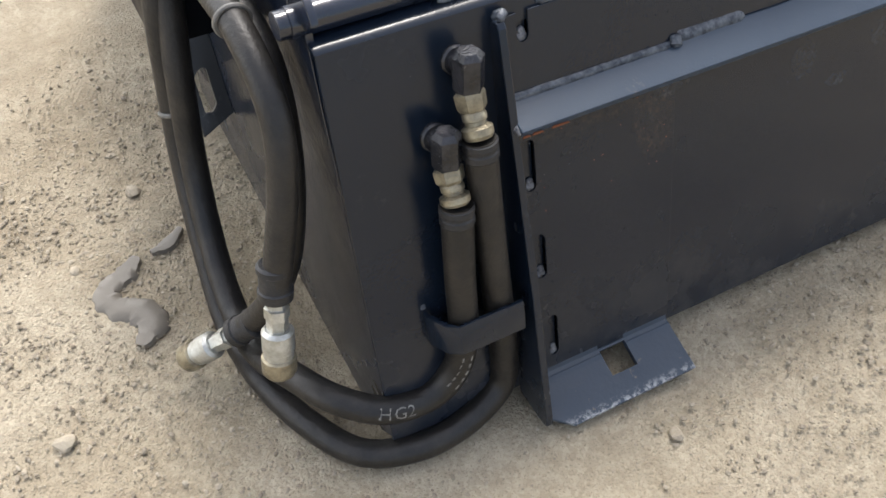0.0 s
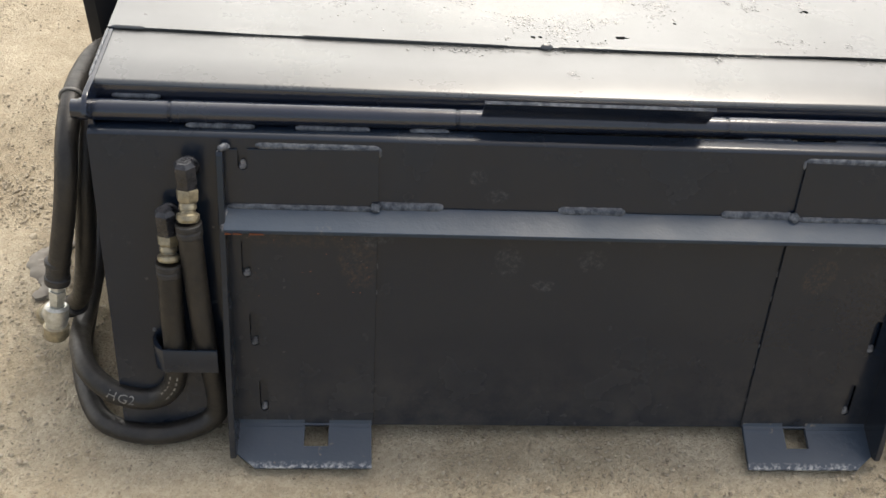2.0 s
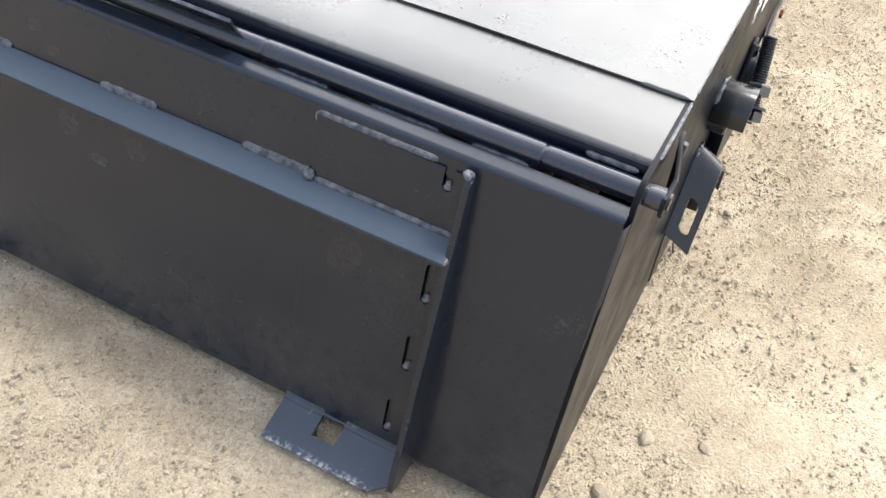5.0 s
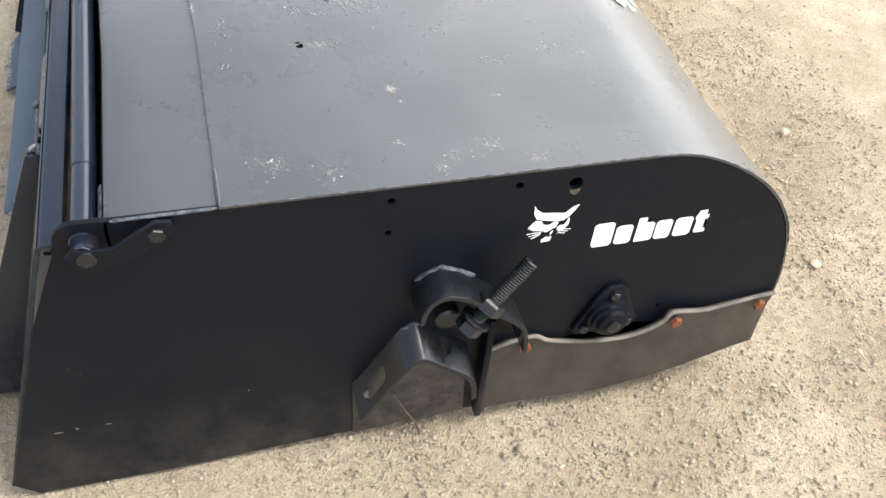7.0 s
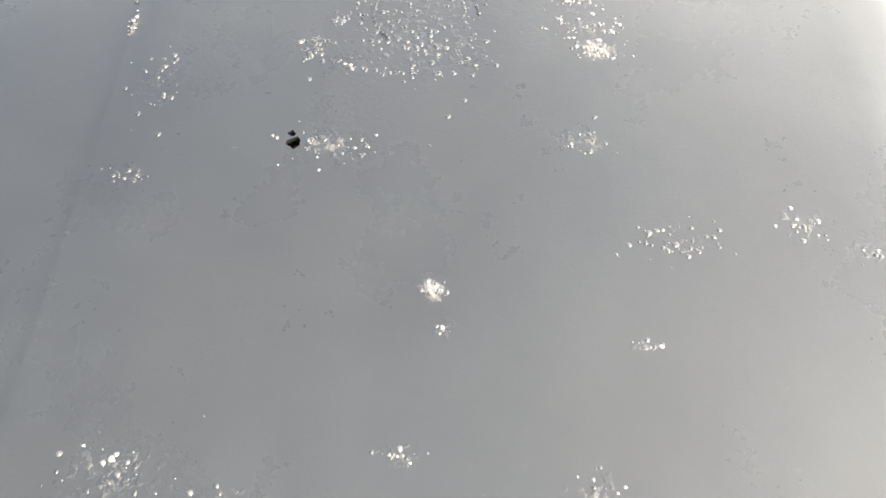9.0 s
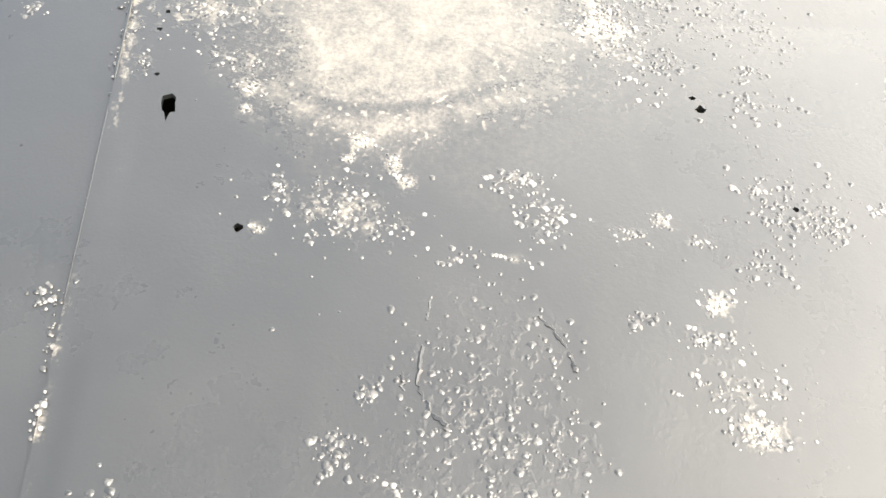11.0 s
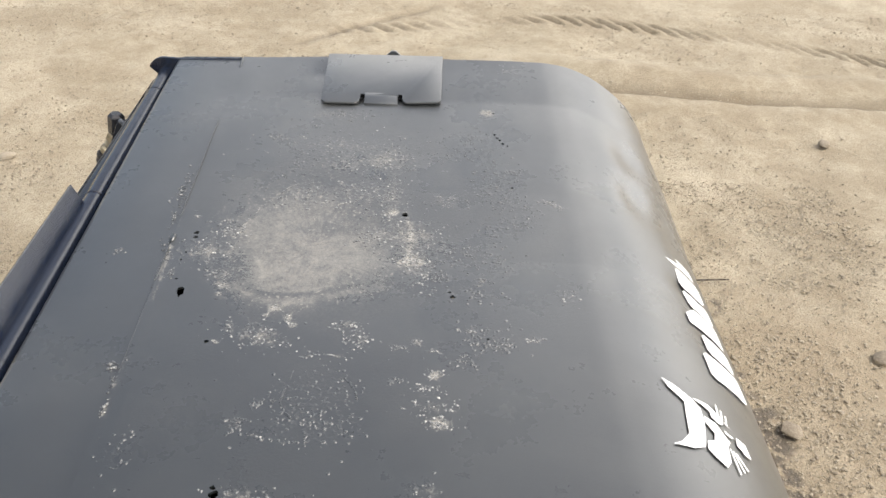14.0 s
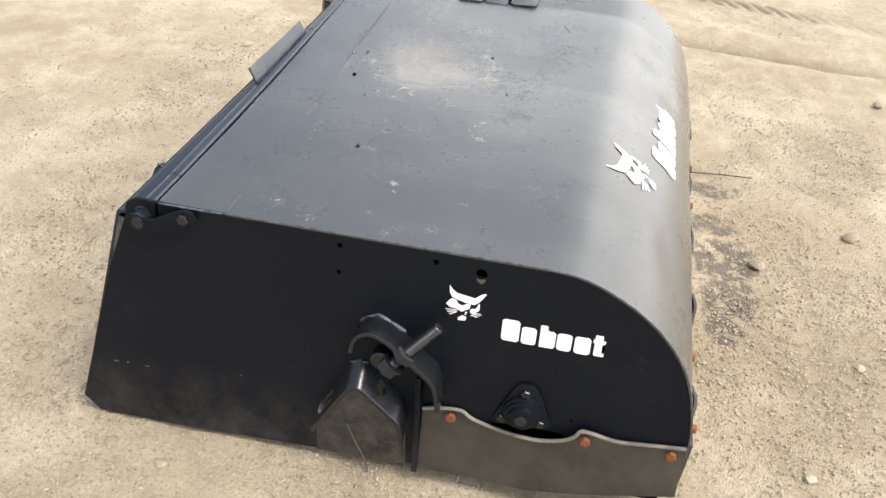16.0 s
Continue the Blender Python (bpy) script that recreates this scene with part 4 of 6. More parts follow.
def dusted(x, y):
    """How thick the dried dust lies in the shallow hollow, over arrays of places."""
    turn, away = np.arctan2(y - 0.3907, x - 0.7408), np.hypot(x - 0.7408, y - 0.3907)
    reach = np.interp(turn, [-3.14, -2.9, -2.65, -2.32, -1.97, -1.8, -1.43, -1.06, -0.82, -0.54, -0.23, 0, 0.38, 0.81, 1.17, 1.54, 2.26, 2.53, 2.9, 3.14],
                      [0.230, 0.226, 0.198, 0.172, 0.165, 0.146, 0.122, 0.138, 0.146, 0.142, 0.145, 0.130, 0.118, 0.128, 0.132, 0.136, 0.150, 0.165, 0.200, 0.230])
    ragged = np.array([noise.noise((a * 5.0, r * 12.0, 2.0)) + 0.7 * noise.noise((a * 17.0, r * 30.0, 4.0)) for a, r in zip(turn.tolist(), away.tolist())])
    streak = np.array([noise.noise((a * 22.0, r * 9.0, 7.0)) if r < 0.3 else 0.0 for a, r in zip(turn.tolist(), away.tolist())])
    inside = np.clip((1.30 + 0.10 * ragged - away / reach) / 0.60, 0, 1)
    level = 0.50 + 0.20 * streak * np.clip(away / 0.05, 0, 1)
    for cx, cy, rx, ry, much in ((0.765, 0.415, 0.055, 0.060, 0.36), (0.805, 0.345, 0.045, 0.05, 0.22), (0.655, 0.355, 0.045, 0.045, 0.14), (0.700, 0.300, 0.05, 0.035, 0.10), (0.797, 0.440, 0.022, 0.040, -0.22),
                                 (0.668, 0.385, 0.020, 0.024, -0.16), (0.60, 0.46, 0.07, 0.06, -0.22), (0.54, 0.38, 0.045, 0.09, -0.26), (0.79, 0.275, 0.03, 0.02, -0.20), (0.70, 0.50, 0.06, 0.02, -0.18), (0.828, 0.505, 0.012, 0.02, -0.2)):
        level += much * np.exp(-(((x - cx) / rx) ** 2) - ((y - cy) / ry) ** 2)
    level += 0.42 * along_line(x, y, ((0.842, 0.290), (0.868, 0.325), (0.874, 0.360), (0.861, 0.406), (0.842, 0.450), (0.826, 0.490)), 0.0095)
    level -= 0.26 * along_line(x, y, ((0.846, 0.318), (0.853, 0.345), (0.849, 0.385), (0.836, 0.425), (0.822, 0.455)), 0.0060)
    level += 0.22 * along_line(x, y, ((0.665, 0.322), (0.697, 0.336), (0.7155, 0.3615), (0.7147, 0.391), (0.704, 0.4112)), 0.0022)
    level += 0.30 * along_line(x, y, ((0.838, 0.312), (0.8435, 0.345), (0.840, 0.380), (0.826, 0.420)), 0.0020)
    level += 0.12 * along_line(x, y, ((0.60, 0.320), (0.63, 0.297), (0.672, 0.283), (0.70, 0.280)), 0.0026)
    level += 0.25 * along_line(x, y, ((0.762, 0.305), (0.79, 0.316), (0.816, 0.322)), 0.0024)
    rim_glow = 0.30 * along_line(x, y, ((0.866, 0.325), (0.884, 0.350), (0.876, 0.385), (0.856, 0.435), (0.836, 0.475)), 0.015)
    faint = 0.16 * along_line(x, y, ((0.833, 0.48), (0.832, 0.51), (0.842, 0.535)), 0.010)
    return np.clip(np.maximum(inside * level, np.maximum(rim_glow, faint)), 0, 1)


def hood_sheet():
    flat = [Vector((0, y, 0.571)) for y in np.r_[np.linspace(0.184, 0.222, 8), np.arange(0.225, 0.545, 0.0024), np.linspace(0.55, 0.775, 36)]]
    line = [*flat, *NOSE]
    normals = [(lambda t: Vector((0, -t.z, t.y)))((line[min(i + 1, len(line) - 1)] - line[max(i - 1, 0)]).normalized()) for i in range(len(line))]
    xs = np.r_[np.linspace(XL - 0.001, 0.50, 60), np.arange(0.5024, 0.92, 0.0024), np.linspace(0.9224, XR + 0.001, 82)]
    verts = []
    for x in map(float, xs):
        edge = min(1.0, min(x - XL + 0.001, XR + 0.001 - x) / 0.08)
        for i, (p, nrm) in enumerate(zip(line, normals)):
            arc = p.y + max(0.0, 0.571 - p.z) * 0.35
            lift = 0.0016 * noise.noise((x * 5, 3.0, 0.0)) if i < 3 else 0.0
            q = p + nrm * (dent(x, arc) * edge + lift + rise(x, arc))
            verts.append((x, q.y + sway(x) * max(0.0, 1 - (arc - 0.184) / 0.03), q.z))
    n = len(line)
    faces = [(i * n + j, i * n + j + 1, (i + 1) * n + j + 1, (i + 1) * n + j) for i in range(len(xs) - 1) for j in range(n - 1)]
    me = bpy.data.meshes.new("hood_sheet")
    me.from_pydata(verts, [], faces)
    place = np.array(verts)
    for name, field in (("wear", worn), ("dust", dusted), ("chalk", chalked_white)):
        me.attributes.new(name, "FLOAT", "POINT").data.foreach_set("value", field(place[:, 0], place[:, 1]).astype(np.float32))
    bm = bmesh.new()
    bm.from_mesh(me)
    bpy.data.meshes.remove(me)
    if sum(f.normal.z for f in bm.faces) < 0:
        bmesh.ops.reverse_faces(bm, faces=bm.faces)
    bmesh.ops.solidify(bm, geom=bm.faces[:], thickness=0.0038)
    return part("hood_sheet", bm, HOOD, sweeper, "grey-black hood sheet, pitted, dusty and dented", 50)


hood = hood_sheet()


def ragged_hole(x, y, r, seed):
    rng = random.Random(seed)
    long = 1.45 if r > 0.008 else 1.0
    pts = [(x + r * long * rng.uniform(0.6, 1.2) * math.cos(a), y + r / long * rng.uniform(0.55, 1.1) * math.sin(a), 0.55) for a in np.linspace(0, 2 * math.pi, 11, endpoint=False)]
    return plate(pts, (0, 0, 0.05))


RUST_HOLES = ((1.217, 0.334, 0.0060), (1.208, 0.331, 0.0035), (0.858, 0.216, 0.0088), (0.847, 0.591, 0.0042), (0.835, 0.587, 0.0028), (0.628, 0.518, 0.0058), (0.962, 0.273, 0.0035),
              (0.940, 0.636, 0.0026), (0.706, 0.206, 0.0055), (0.718, 0.207, 0.0044), (0.760, 0.202, 0.0022), (0.780, 0.199, 0.0022), (0.828, 0.204, 0.002), (0.534, 0.696, 0.003),
              (0.257, 0.678, 0.0028), (0.344, 0.676, 0.0034), (0.357, 0.680, 0.003), (0.366, 0.685, 0.003), (0.379, 0.689, 0.0034), (0.386, 0.697, 0.0026))
cut(hood, join(*[ragged_hole(x, y, r, i) for i, (x, y, r) in enumerate(RUST_HOLES)]))


def rear_strip():
    prof = [Vector((0, 0.0465, 0.520)), Vector((0, 0.0465, 0.5605)), Vector((0, 0.0485, 0.5652)), Vector((0, 0.054, 0.5672)), Vector((0, 0.12, 0.5674)), Vector((0, 0.205, 0.5668))]
    bm, cols = bmesh.new(), []
    for x in np.linspace(XL, XR, 60):
        cols.append([bm.verts.new((x, p.y + sway(x), p.z + (0.0012 * noise.noise((x * 4, p.y * 9, 8.0)) if 0.06 < p.y < 0.19 else 0) + rise(x, p.y) * (0.0 if p.z < 0.54 else 1.0))) for p in prof])
    for a, b in zip(cols, cols[1:]):
        for i in range(len(prof) - 1):
            bm.faces.new((a[i], b[i], b[i + 1], a[i + 1]))
    bmesh.ops.recalc_face_normals(bm, faces=bm.faces)
    if sum(f.normal.z for f in bm.faces) < 0:
        bmesh.ops.reverse_faces(bm, faces=bm.faces)
    bmesh.ops.solidify(bm, geom=bm.faces[:], thickness=0.004)
    part("rear_strip", bm, HOOD, sweeper, "smooth grey-black strip behind the hood seam", 50)


rear_strip()


def hood_lip():
    """The turned-down edge of the rear strip, above the hinge."""
    bm, rows = bmesh.new(), []
    for x in np.linspace(XL + 0.002, XR - 0.002, 40):
        up = rise(x, 0.047)
        rows.append([bm.verts.new((x, y + sway(x), z)) for y, z in ((0.0452, 0.521), (0.0452, 0.5605 + up), (0.0462, 0.5622 + up), (0.0475, 0.5600 + up), (0.0475, 0.521))])
    for a, b in zip(rows, rows[1:]):
        for k in range(4):
            bm.faces.new((a[k], a[k + 1], b[k + 1], b[k]))
    part("hood_lip", bm, ENAMEL_TUBE, sweeper, "blue-black turned-down lip above the hinge", 50)


hood_lip()
for i, (a, b, r) in enumerate(((1.478, 1.545, 0.0035), (0.035, 0.085, 0.0035), (0.715, 0.735, 0.006))):
    part("weld", weld_bead((a, 0.1845 + sway(a), 0.5705 + rise(a, 0.19)), (b, 0.1845 + sway(b), 0.5705 + rise(b, 0.19)), r, i + 60), HOOD if r < 0.005 else BLISTER, sweeper)
for i, (a, b, r) in enumerate(((0.33, 0.66, 0.0013), (0.745, 0.835, 0.0018), (0.86, 1.02, 0.0008))):
    part("paint_ridge", weld_bead((a, 0.1838 + sway(a), 0.5712 + rise(a, 0.19)), (b, 0.1838 + sway(b), 0.5712 + rise(b, 0.19)), r, i + 64), HOOD if i != 1 else BLISTER, sweeper)
for i, (x, lo) in enumerate(((XR, 0.055), (XL, 0.055))):
    part("weld", weld_bead((x, lo + sway(x), 0.568 + rise(x, lo)), (x, 0.182 + sway(x), 0.569 + rise(x, 0.185)), 0.0028, i + 70), WELD, sweeper)


def worn_rim(x, out):
    """The thin chipped line where the hood's edge shows above an end plate."""
    rng = random.Random(77)
    line = [(x + out * 0.0012, y, 0.5712 + rise(x, y)) for y in np.linspace(0.20, 0.775, 70)] + [(x + out * 0.0012, p.y, p.z) for p in NOSE[2:34]]
    part("worn_rim", tube(line, [rng.choice((0.0004, 0.0009, 0.0013, 0.0017)) for _ in line], 6), WELD, hood, "chipped pale rim of the hood")


worn_rim(XR, 1)


# flaking paint: clusters of small raised blisters
def blisters():
    rng = random.Random(21)
    spots = []
    for cx, cy, rx, ry, count, kind in SPOTS:
        for _ in range(int(count * (1.35, 1.5, 1.4)[kind])):
            loose = 0.62 if max(rx, ry) < 0.02 else 0.78
            x, y = rng.gauss(cx, rx * loose), rng.gauss(cy, ry * loose)
            if XL + 0.01 < x < XR - 0.008 and not (x < 0.25 and 0.33 < y < 0.59) and 0.06 < y < 0.83 and not smooth_square(x, y):
                size = (0.0006, 0.0007, 0.0006)[kind] + (0.0017, 0.0018, 0.0014)[kind] * rng.random() ** 2.2
                spots.append((x, y, size, kind))
    # the scrubbed circle: scattered lone bumps, and rows of them along its arcs
    for _ in range(95):
        a, far = rng.uniform(0, 6.28), rng.random() ** 0.5
        spots.append((1.068 + 0.075 * far * math.cos(a), 0.427 + 0.062 * far * math.sin(a), rng.uniform(0.0008, 0.0021), 1))
    for line, _ in BLOOM_LINES[4:]:
        for p in smooth_line([(a, b, 0) for a, b in line], 12):
            spots.append((p.x + rng.gauss(0, 0.0016), p.y + rng.gauss(0, 0.0016), rng.uniform(0.0008, 0.0018), 0))
    spots = [row for row in spots if all(math.hypot(row[0] - hx, row[1] - hy) > hr * 1.4 + row[2] for hx, hy, hr in RUST_HOLES)]
    verts, faces, pale = [], [], []
    for x, y, r, kind in spots:
        base = len(verts)
        z = 0.5676 + rise(x, y) if y < 0.184 + sway(x) else 0.5712 + dent(x, y) + rise(x, y)
        if y > 0.775:
            z = float(np.interp(y, [p.y for p in NOSE], [p.z for p in NOSE])) + dent(x, y) + rise(x, y)
        k, turn = r * rng.uniform(0.22, 0.45), rng.uniform(0, 6.28)
        ring = [(rng.uniform(0.7, 1.25), turn + a) for a in np.linspace(0, 2 * math.pi, 8, endpoint=False)]
        for share, high in ((1.15, -0.25), (0.90, 0.30), (0.50, 0.82)):
            verts += [(x + r * share * m * math.cos(a), y + r * share * m * math.sin(a), z + k * high) for m, a in ring]
        verts.append((x, y, z + k))
        # pale crowns: lifted paint, and the bumps' glints put into the colour
        top = (0.85, 0.22, 0.85)[kind] * rng.random() ** (2.1, 2.6, 1.5)[kind]
        pale += [0.0] * 8 + [top * 0.5] * 8 + [top * 0.95] * 8 + [top]
        for row in (0, 8):
            faces += [(base + row + i, base + row + (i + 1) % 8, base + row + 8 + (i + 1) % 8, base + row + 8 + i) for i in range(8)]
        faces += [(base + 16 + i, base + 16 + (i + 1) % 8, base + 24) for i in range(8)]
    me = bpy.data.meshes.new("flaking_paint_layer")
    me.from_pydata(verts, [], faces)
    me.materials.append(BLISTER)
    me.attributes.new("pale", "FLOAT", "POINT").data.foreach_set("value", np.clip(pale, 0, 1).astype(np.float32))
    me.polygons.foreach_set("use_smooth", [True] * len(me.polygons))
    tagged(under(new("flaking_paint_layer", me), sweeper, "flaking paint blisters, pale tops with glints painted in"), kind="stuff")


blisters()


def ridge(line, r, seed):
    """A wrinkle of lifted paint along a bent line of the plan."""
    rng = random.Random(seed)
    line = [(p.x + rng.gauss(0, 0.0006), p.y + rng.gauss(0, 0.0006), 0.5706 + dent(p.x, p.y) + rise(p.x, p.y)) for p in smooth_line([(a, b, 0) for a, b in line], 9)]
    part("paint_ridge", tube(line, [r * rng.uniform(0.35, 1.2) for _ in line], 6), HOOD, sweeper)


ridge(((1.045, 0.386), (1.071, 0.383), (1.087, 0.389), (1.101, 0.400)), 0.0017, 0)
ridge(((1.024, 0.454), (1.037, 0.463), (1.053, 0.471), (1.064, 0.473)), 0.0016, 1)
ridge(((1.062, 0.374), (1.076, 0.375)), 0.0017, 2)
ridge(((1.012, 0.391), (1.030, 0.389)), 0.0011, 3)

# the cover plate over the motor end
COVER = [(-0.025, 0.335), (0.190, 0.338), (0.200, 0.346), (0.200, 0.404), (0.193, 0.411), (0.176, 0.414), (0.176, 0.420), (0.166, 0.421), (0.166, 0.487), (0.176, 0.488), (0.176, 0.494), (0.19, 0.497), (0.196, 0.503), (0.190, 0.563), (0.182, 0.571), (-0.025, 0.575)]
COVER = [(0.028 + (x + 0.025) * 0.942, y + 0.006) for x, y in COVER]


def cover_z(x, y):
    return 0.6030 - 0.079 * (x - 0.03) + 0.015 * (y - 0.34)


part("cover_plate", plate([(x, y, cover_z(x, y)) for x, y in COVER], (0, 0, 0.0045), 0.001), HOOD, sweeper, "flat notched cover plate lying on the hood")
part("cover_tongue", plate([(x, 0.4275, cover_z(x, 0.46) + d) for x, d in ((0.200, 0.0), (0.200, 0.0046), (0.214, 0.0040), (0.237, 0.0015), (0.237, -0.004))], (0, 0.065, 0), 0.0004), HOOD, sweeper)
# slots are not cut: a black patch on the plate paints each one's shade
for y in (0.423, 0.497):
    part("cover_slot", plate([(x, yy, cover_z(x, yy) + 0.0047) for x, yy in ((0.207, y - 0.004), (0.222, y - 0.004), (0.222, y + 0.004), (0.207, y + 0.004))], (0, 0, 0.0006)), HOLLOW_SHADE, sweeper)
MOTOR = [(-0.03, 0.30), (-0.055, 0.315), (-0.062, 0.35), (-0.062, 0.47), (-0.05, 0.51), (-0.03, 0.52), (XL - 0.009, 0.52), (XL - 0.009, 0.30)]
part("motor_guard", plate([(x, y, 0.34) for x, y in MOTOR], (0, 0, 0.225), 0.003), ENAMEL_END, sweeper, "dark steel guard over the drive motor")
part("motor_lug", plate([(-0.045, 0.44, 0.565), (-0.045, 0.51, 0.565), (-0.045, 0.480, 0.593), (-0.045, 0.470, 0.593)], (0.008, 0, 0), 0.001), HOOD, sweeper)


# ---- quick-attach mount on the back ----
def mount(outer, inner, sign):
    """One mounting plate: sheet with slots, an outer flange, and a foot with a square pin hole."""
    face = part("mount_plate", plate([back(outer, 0.028), back(inner, 0.028), back(inner, 0.52), back(outer, 0.515)], BACK_N * 0.010, 0.001), ENAMEL, sweeper, "dark mounting plate with slots", 20)
    slots, behind = [], []
    for lo, hi, inward in ((0.484, 0.535, 0.0325), (0.308, 0.373, 0.0305), (0.184, 0.247, 0.0380), (0.057, 0.121, 0.0490)):
        x = outer + sign * inward
        ring = [(0.0072 * math.cos(a), hi - 0.0072 + 0.0072 * math.sin(a)) for a in np.linspace(0, math.pi, 7)] + [(0.0072 * math.cos(a), lo + 0.0072 + 0.0072 * math.sin(a)) for a in np.linspace(math.pi, 2 * math.pi, 7)]
        for holes in (slots, behind):
            holes.append(plate([back(x + dx, z if holes is slots else min(z, 0.505), -0.01) for dx, z in ring], BACK_N * 0.03))
        part("slot_floor", plate([back(x + dx * 1.3, min(z, 0.51), 0.0012) for dx, z in ring], BACK_N * 0.0012), ENAMEL, face)
        part("weld", weld_bead(back(x - 0.0060, lo + 0.003, 0.0055), back(x + 0.0055, lo + 0.007, 0.0055), 0.0050, int(lo * 1000)), BARE, face)
        part("weld", weld_bead(back(x - 0.0035, lo + 0.009, 0.0045), back(x + 0.0045, lo + 0.0125, 0.0045), 0.0040, int(lo * 1000) + 1), BARE, face)
    cut(face, join(*slots), 5)
    cut(back_sheet, join(*behind))
    prof = ((0.513, 0.004), (0.517, 0.014), (0.516, 0.022), (0.510, 0.0255), (0.35, 0.0415), (0.20, 0.0565), (0.02, 0.0695), (0.004, 0.069), (0.002, 0.060), (0.014, 0.004))
    flange = part("mount_flange", plate([back(outer - sign * 0.004, z, off) for z, off in prof], (sign * 0.010, 0, 0), 0.0016), ENAMEL, sweeper, "upright outer flange of the mount", 5)
    part("weld", weld_bead(back(outer, 0.516, 0.006), back(outer + sign * 0.014, 0.521, 0.012), 0.0062, 5), WELD, flange)
    part("weld", weld_bead(back(outer, 0.519, 0.022), back(outer + sign * 0.012, 0.522, 0.012), 0.0050, 6), WELD, flange)
    top, out = back(0, 0.027, 0.006), Vector((0, -0.2605, 0.0045))
    way = out - top
    nrm = Vector((0, way.z, -way.y)).normalized()
    if nrm.z < 0:
        nrm = -nrm
    plan = [(outer - sign * 0.003, 0.0), (inner - sign * 0.003, 0.0), (inner - sign * 0.001, 1.0), (outer + sign * 0.037, 1.0), (outer - sign * 0.003, 0.62)]
    foot = part("foot", plate([Vector((x, 0, 0)) + top + way * k for x, k in plan], nrm * 0.008, 0.0014), FOOT, sweeper, "bent foot, chipped along its edge, with a square pin hole", 20)
    hx = outer + sign * 0.1375
    square = [Vector((x, 0, 0)) + top + way * k - nrm * 0.02 for x, k in ((hx - 0.0205, 0.05), (hx + 0.0205, 0.05), (hx + 0.0205, 0.52), (hx - 0.0205, 0.52))]
    cut(foot, plate(square, nrm * 0.06), 5)
    # the bend from plate to foot
    bend = [back(0, 0.046, 0.0095), back(0, 0.036, 0.0102), back(0, 0.030, 0.0125), top + way * 0.10 + nrm * 0.0086, top + way * 0.18 + nrm * 0.0080, top + way * 0.10, back(0, 0.030, 0.006)]
    lo_x, hi_x = sorted((outer + sign * 0.006, inner - sign * 0.003))
    for a, b in ((lo_x, hx - 0.021), (hx + 0.021, hi_x)):
        part("bend", plate([p + Vector((a, 0, 0)) for p in bend], (b - a, 0, 0), 0.0), FOOT, foot)
    part("weld", weld_bead(back(outer + sign * 0.052, 0.521, 0.006), back(inner, 0.521, 0.006), 0.0056, 8), WELD, face)
    part("weld", weld_bead(back(inner, 0.522, 0.006), back(inner, 0.508, 0.006), 0.004, 9), WELD, face)
    for k, z in enumerate((0.335, 0.29, 0.20, 0.16, 0.09)):
        part("weld", weld_bead(back(inner, z, 0.004), back(inner, z - 0.012, 0.0045), 0.0026, k + 90), WELD, face)


mount(0.2205, 0.455, 1)
mount(1.3465, 1.112, -1)

# the ledge across both plates
LEDGE = [back(0, 0.428, 0.0), back(0, 0.4285, 0.008), Vector((0, -0.113, 0.4175)), Vector((0, -0.1105, 0.4085)), back(0, 0.405, 0.0)]
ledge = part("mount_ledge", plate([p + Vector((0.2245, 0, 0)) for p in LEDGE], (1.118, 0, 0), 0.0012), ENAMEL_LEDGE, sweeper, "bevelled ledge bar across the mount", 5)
for i, (a, b, r) in enumerate(((0.228, 0.448, 0.0050), (1.118, 1.340, 0.0050), (0.452, 0.555, 0.0085), (0.735, 0.84, 0.0085), (0.995, 1.112, 0.0085))):
    z, off = (0.4275, 0.0115) if i < 2 else (0.4300, 0.006)
    part("weld", weld_bead(back(a, z, off), back(b, z, off), r, i + 120), WELD, ledge)
for i, x in enumerate((0.453, 1.114)):
    part("weld", weld_bead(back(x, 0.437, 0.009), back(x - 0.004, 0.424, 0.016), 0.0085, i + 130), WELD, ledge)
for i, x in enumerate((0.2245, 1.3425)):
    part("weld", weld_bead(back(x, 0.424, 0.012), Vector((x, -0.110, 0.412)), 0.0055, i + 140), BARE, ledge)
# faint plate seams and bolts beside the mount
part("data_plate_edge", box((1.385, -0.037, 0.5105), (1.43, -0.034, 0.512), 0.0), WELD, sweeper)
for x, z in ((1.385, 0.511), (1.43, 0.510), (1.385, 0.44), (1.425, 0.438)):
    part("rivet", turned(back(x, z, -0.002), back(x, z, 0.003), ((0, 0.003), (0.7, 0.003), (1, 0.0015)), 8), ENAMEL, sweeper)

for a, b in ((0.226, 0.236), (0.238, 0.252), (0.262, 0.285)):
    part("rust_edge", plate([Vector((x, -0.1118, 0.4085 + z)) for x, z in ((a, 0.0), (b, 0.0), (b - 0.002, 0.0022), (a + 0.001, 0.0030))], (0, -0.0012, 0.0)), RUST, ledge, "rust along the ledge's lower edge")
for i, (y, z, wide) in enumerate(((-0.089, 0.158, 0.016), (-0.062, 0.1605, 0.007), (-0.018, 0.160, 0.010), (0.192, 0.187, 0.005))):
    rng = random.Random(i + 300)
    part("scuff", plate([(XR + 0.0003, y + wide * 0.5 * math.cos(a) * rng.uniform(0.6, 1.1), z + 0.0022 * math.sin(a) * rng.uniform(0.4, 1.1)) for a in np.linspace(0, 6.28, 9, endpoint=False)], (0.0005, 0, 0)), SHELF_DIRT, end_r, "brown scuff in the paint")


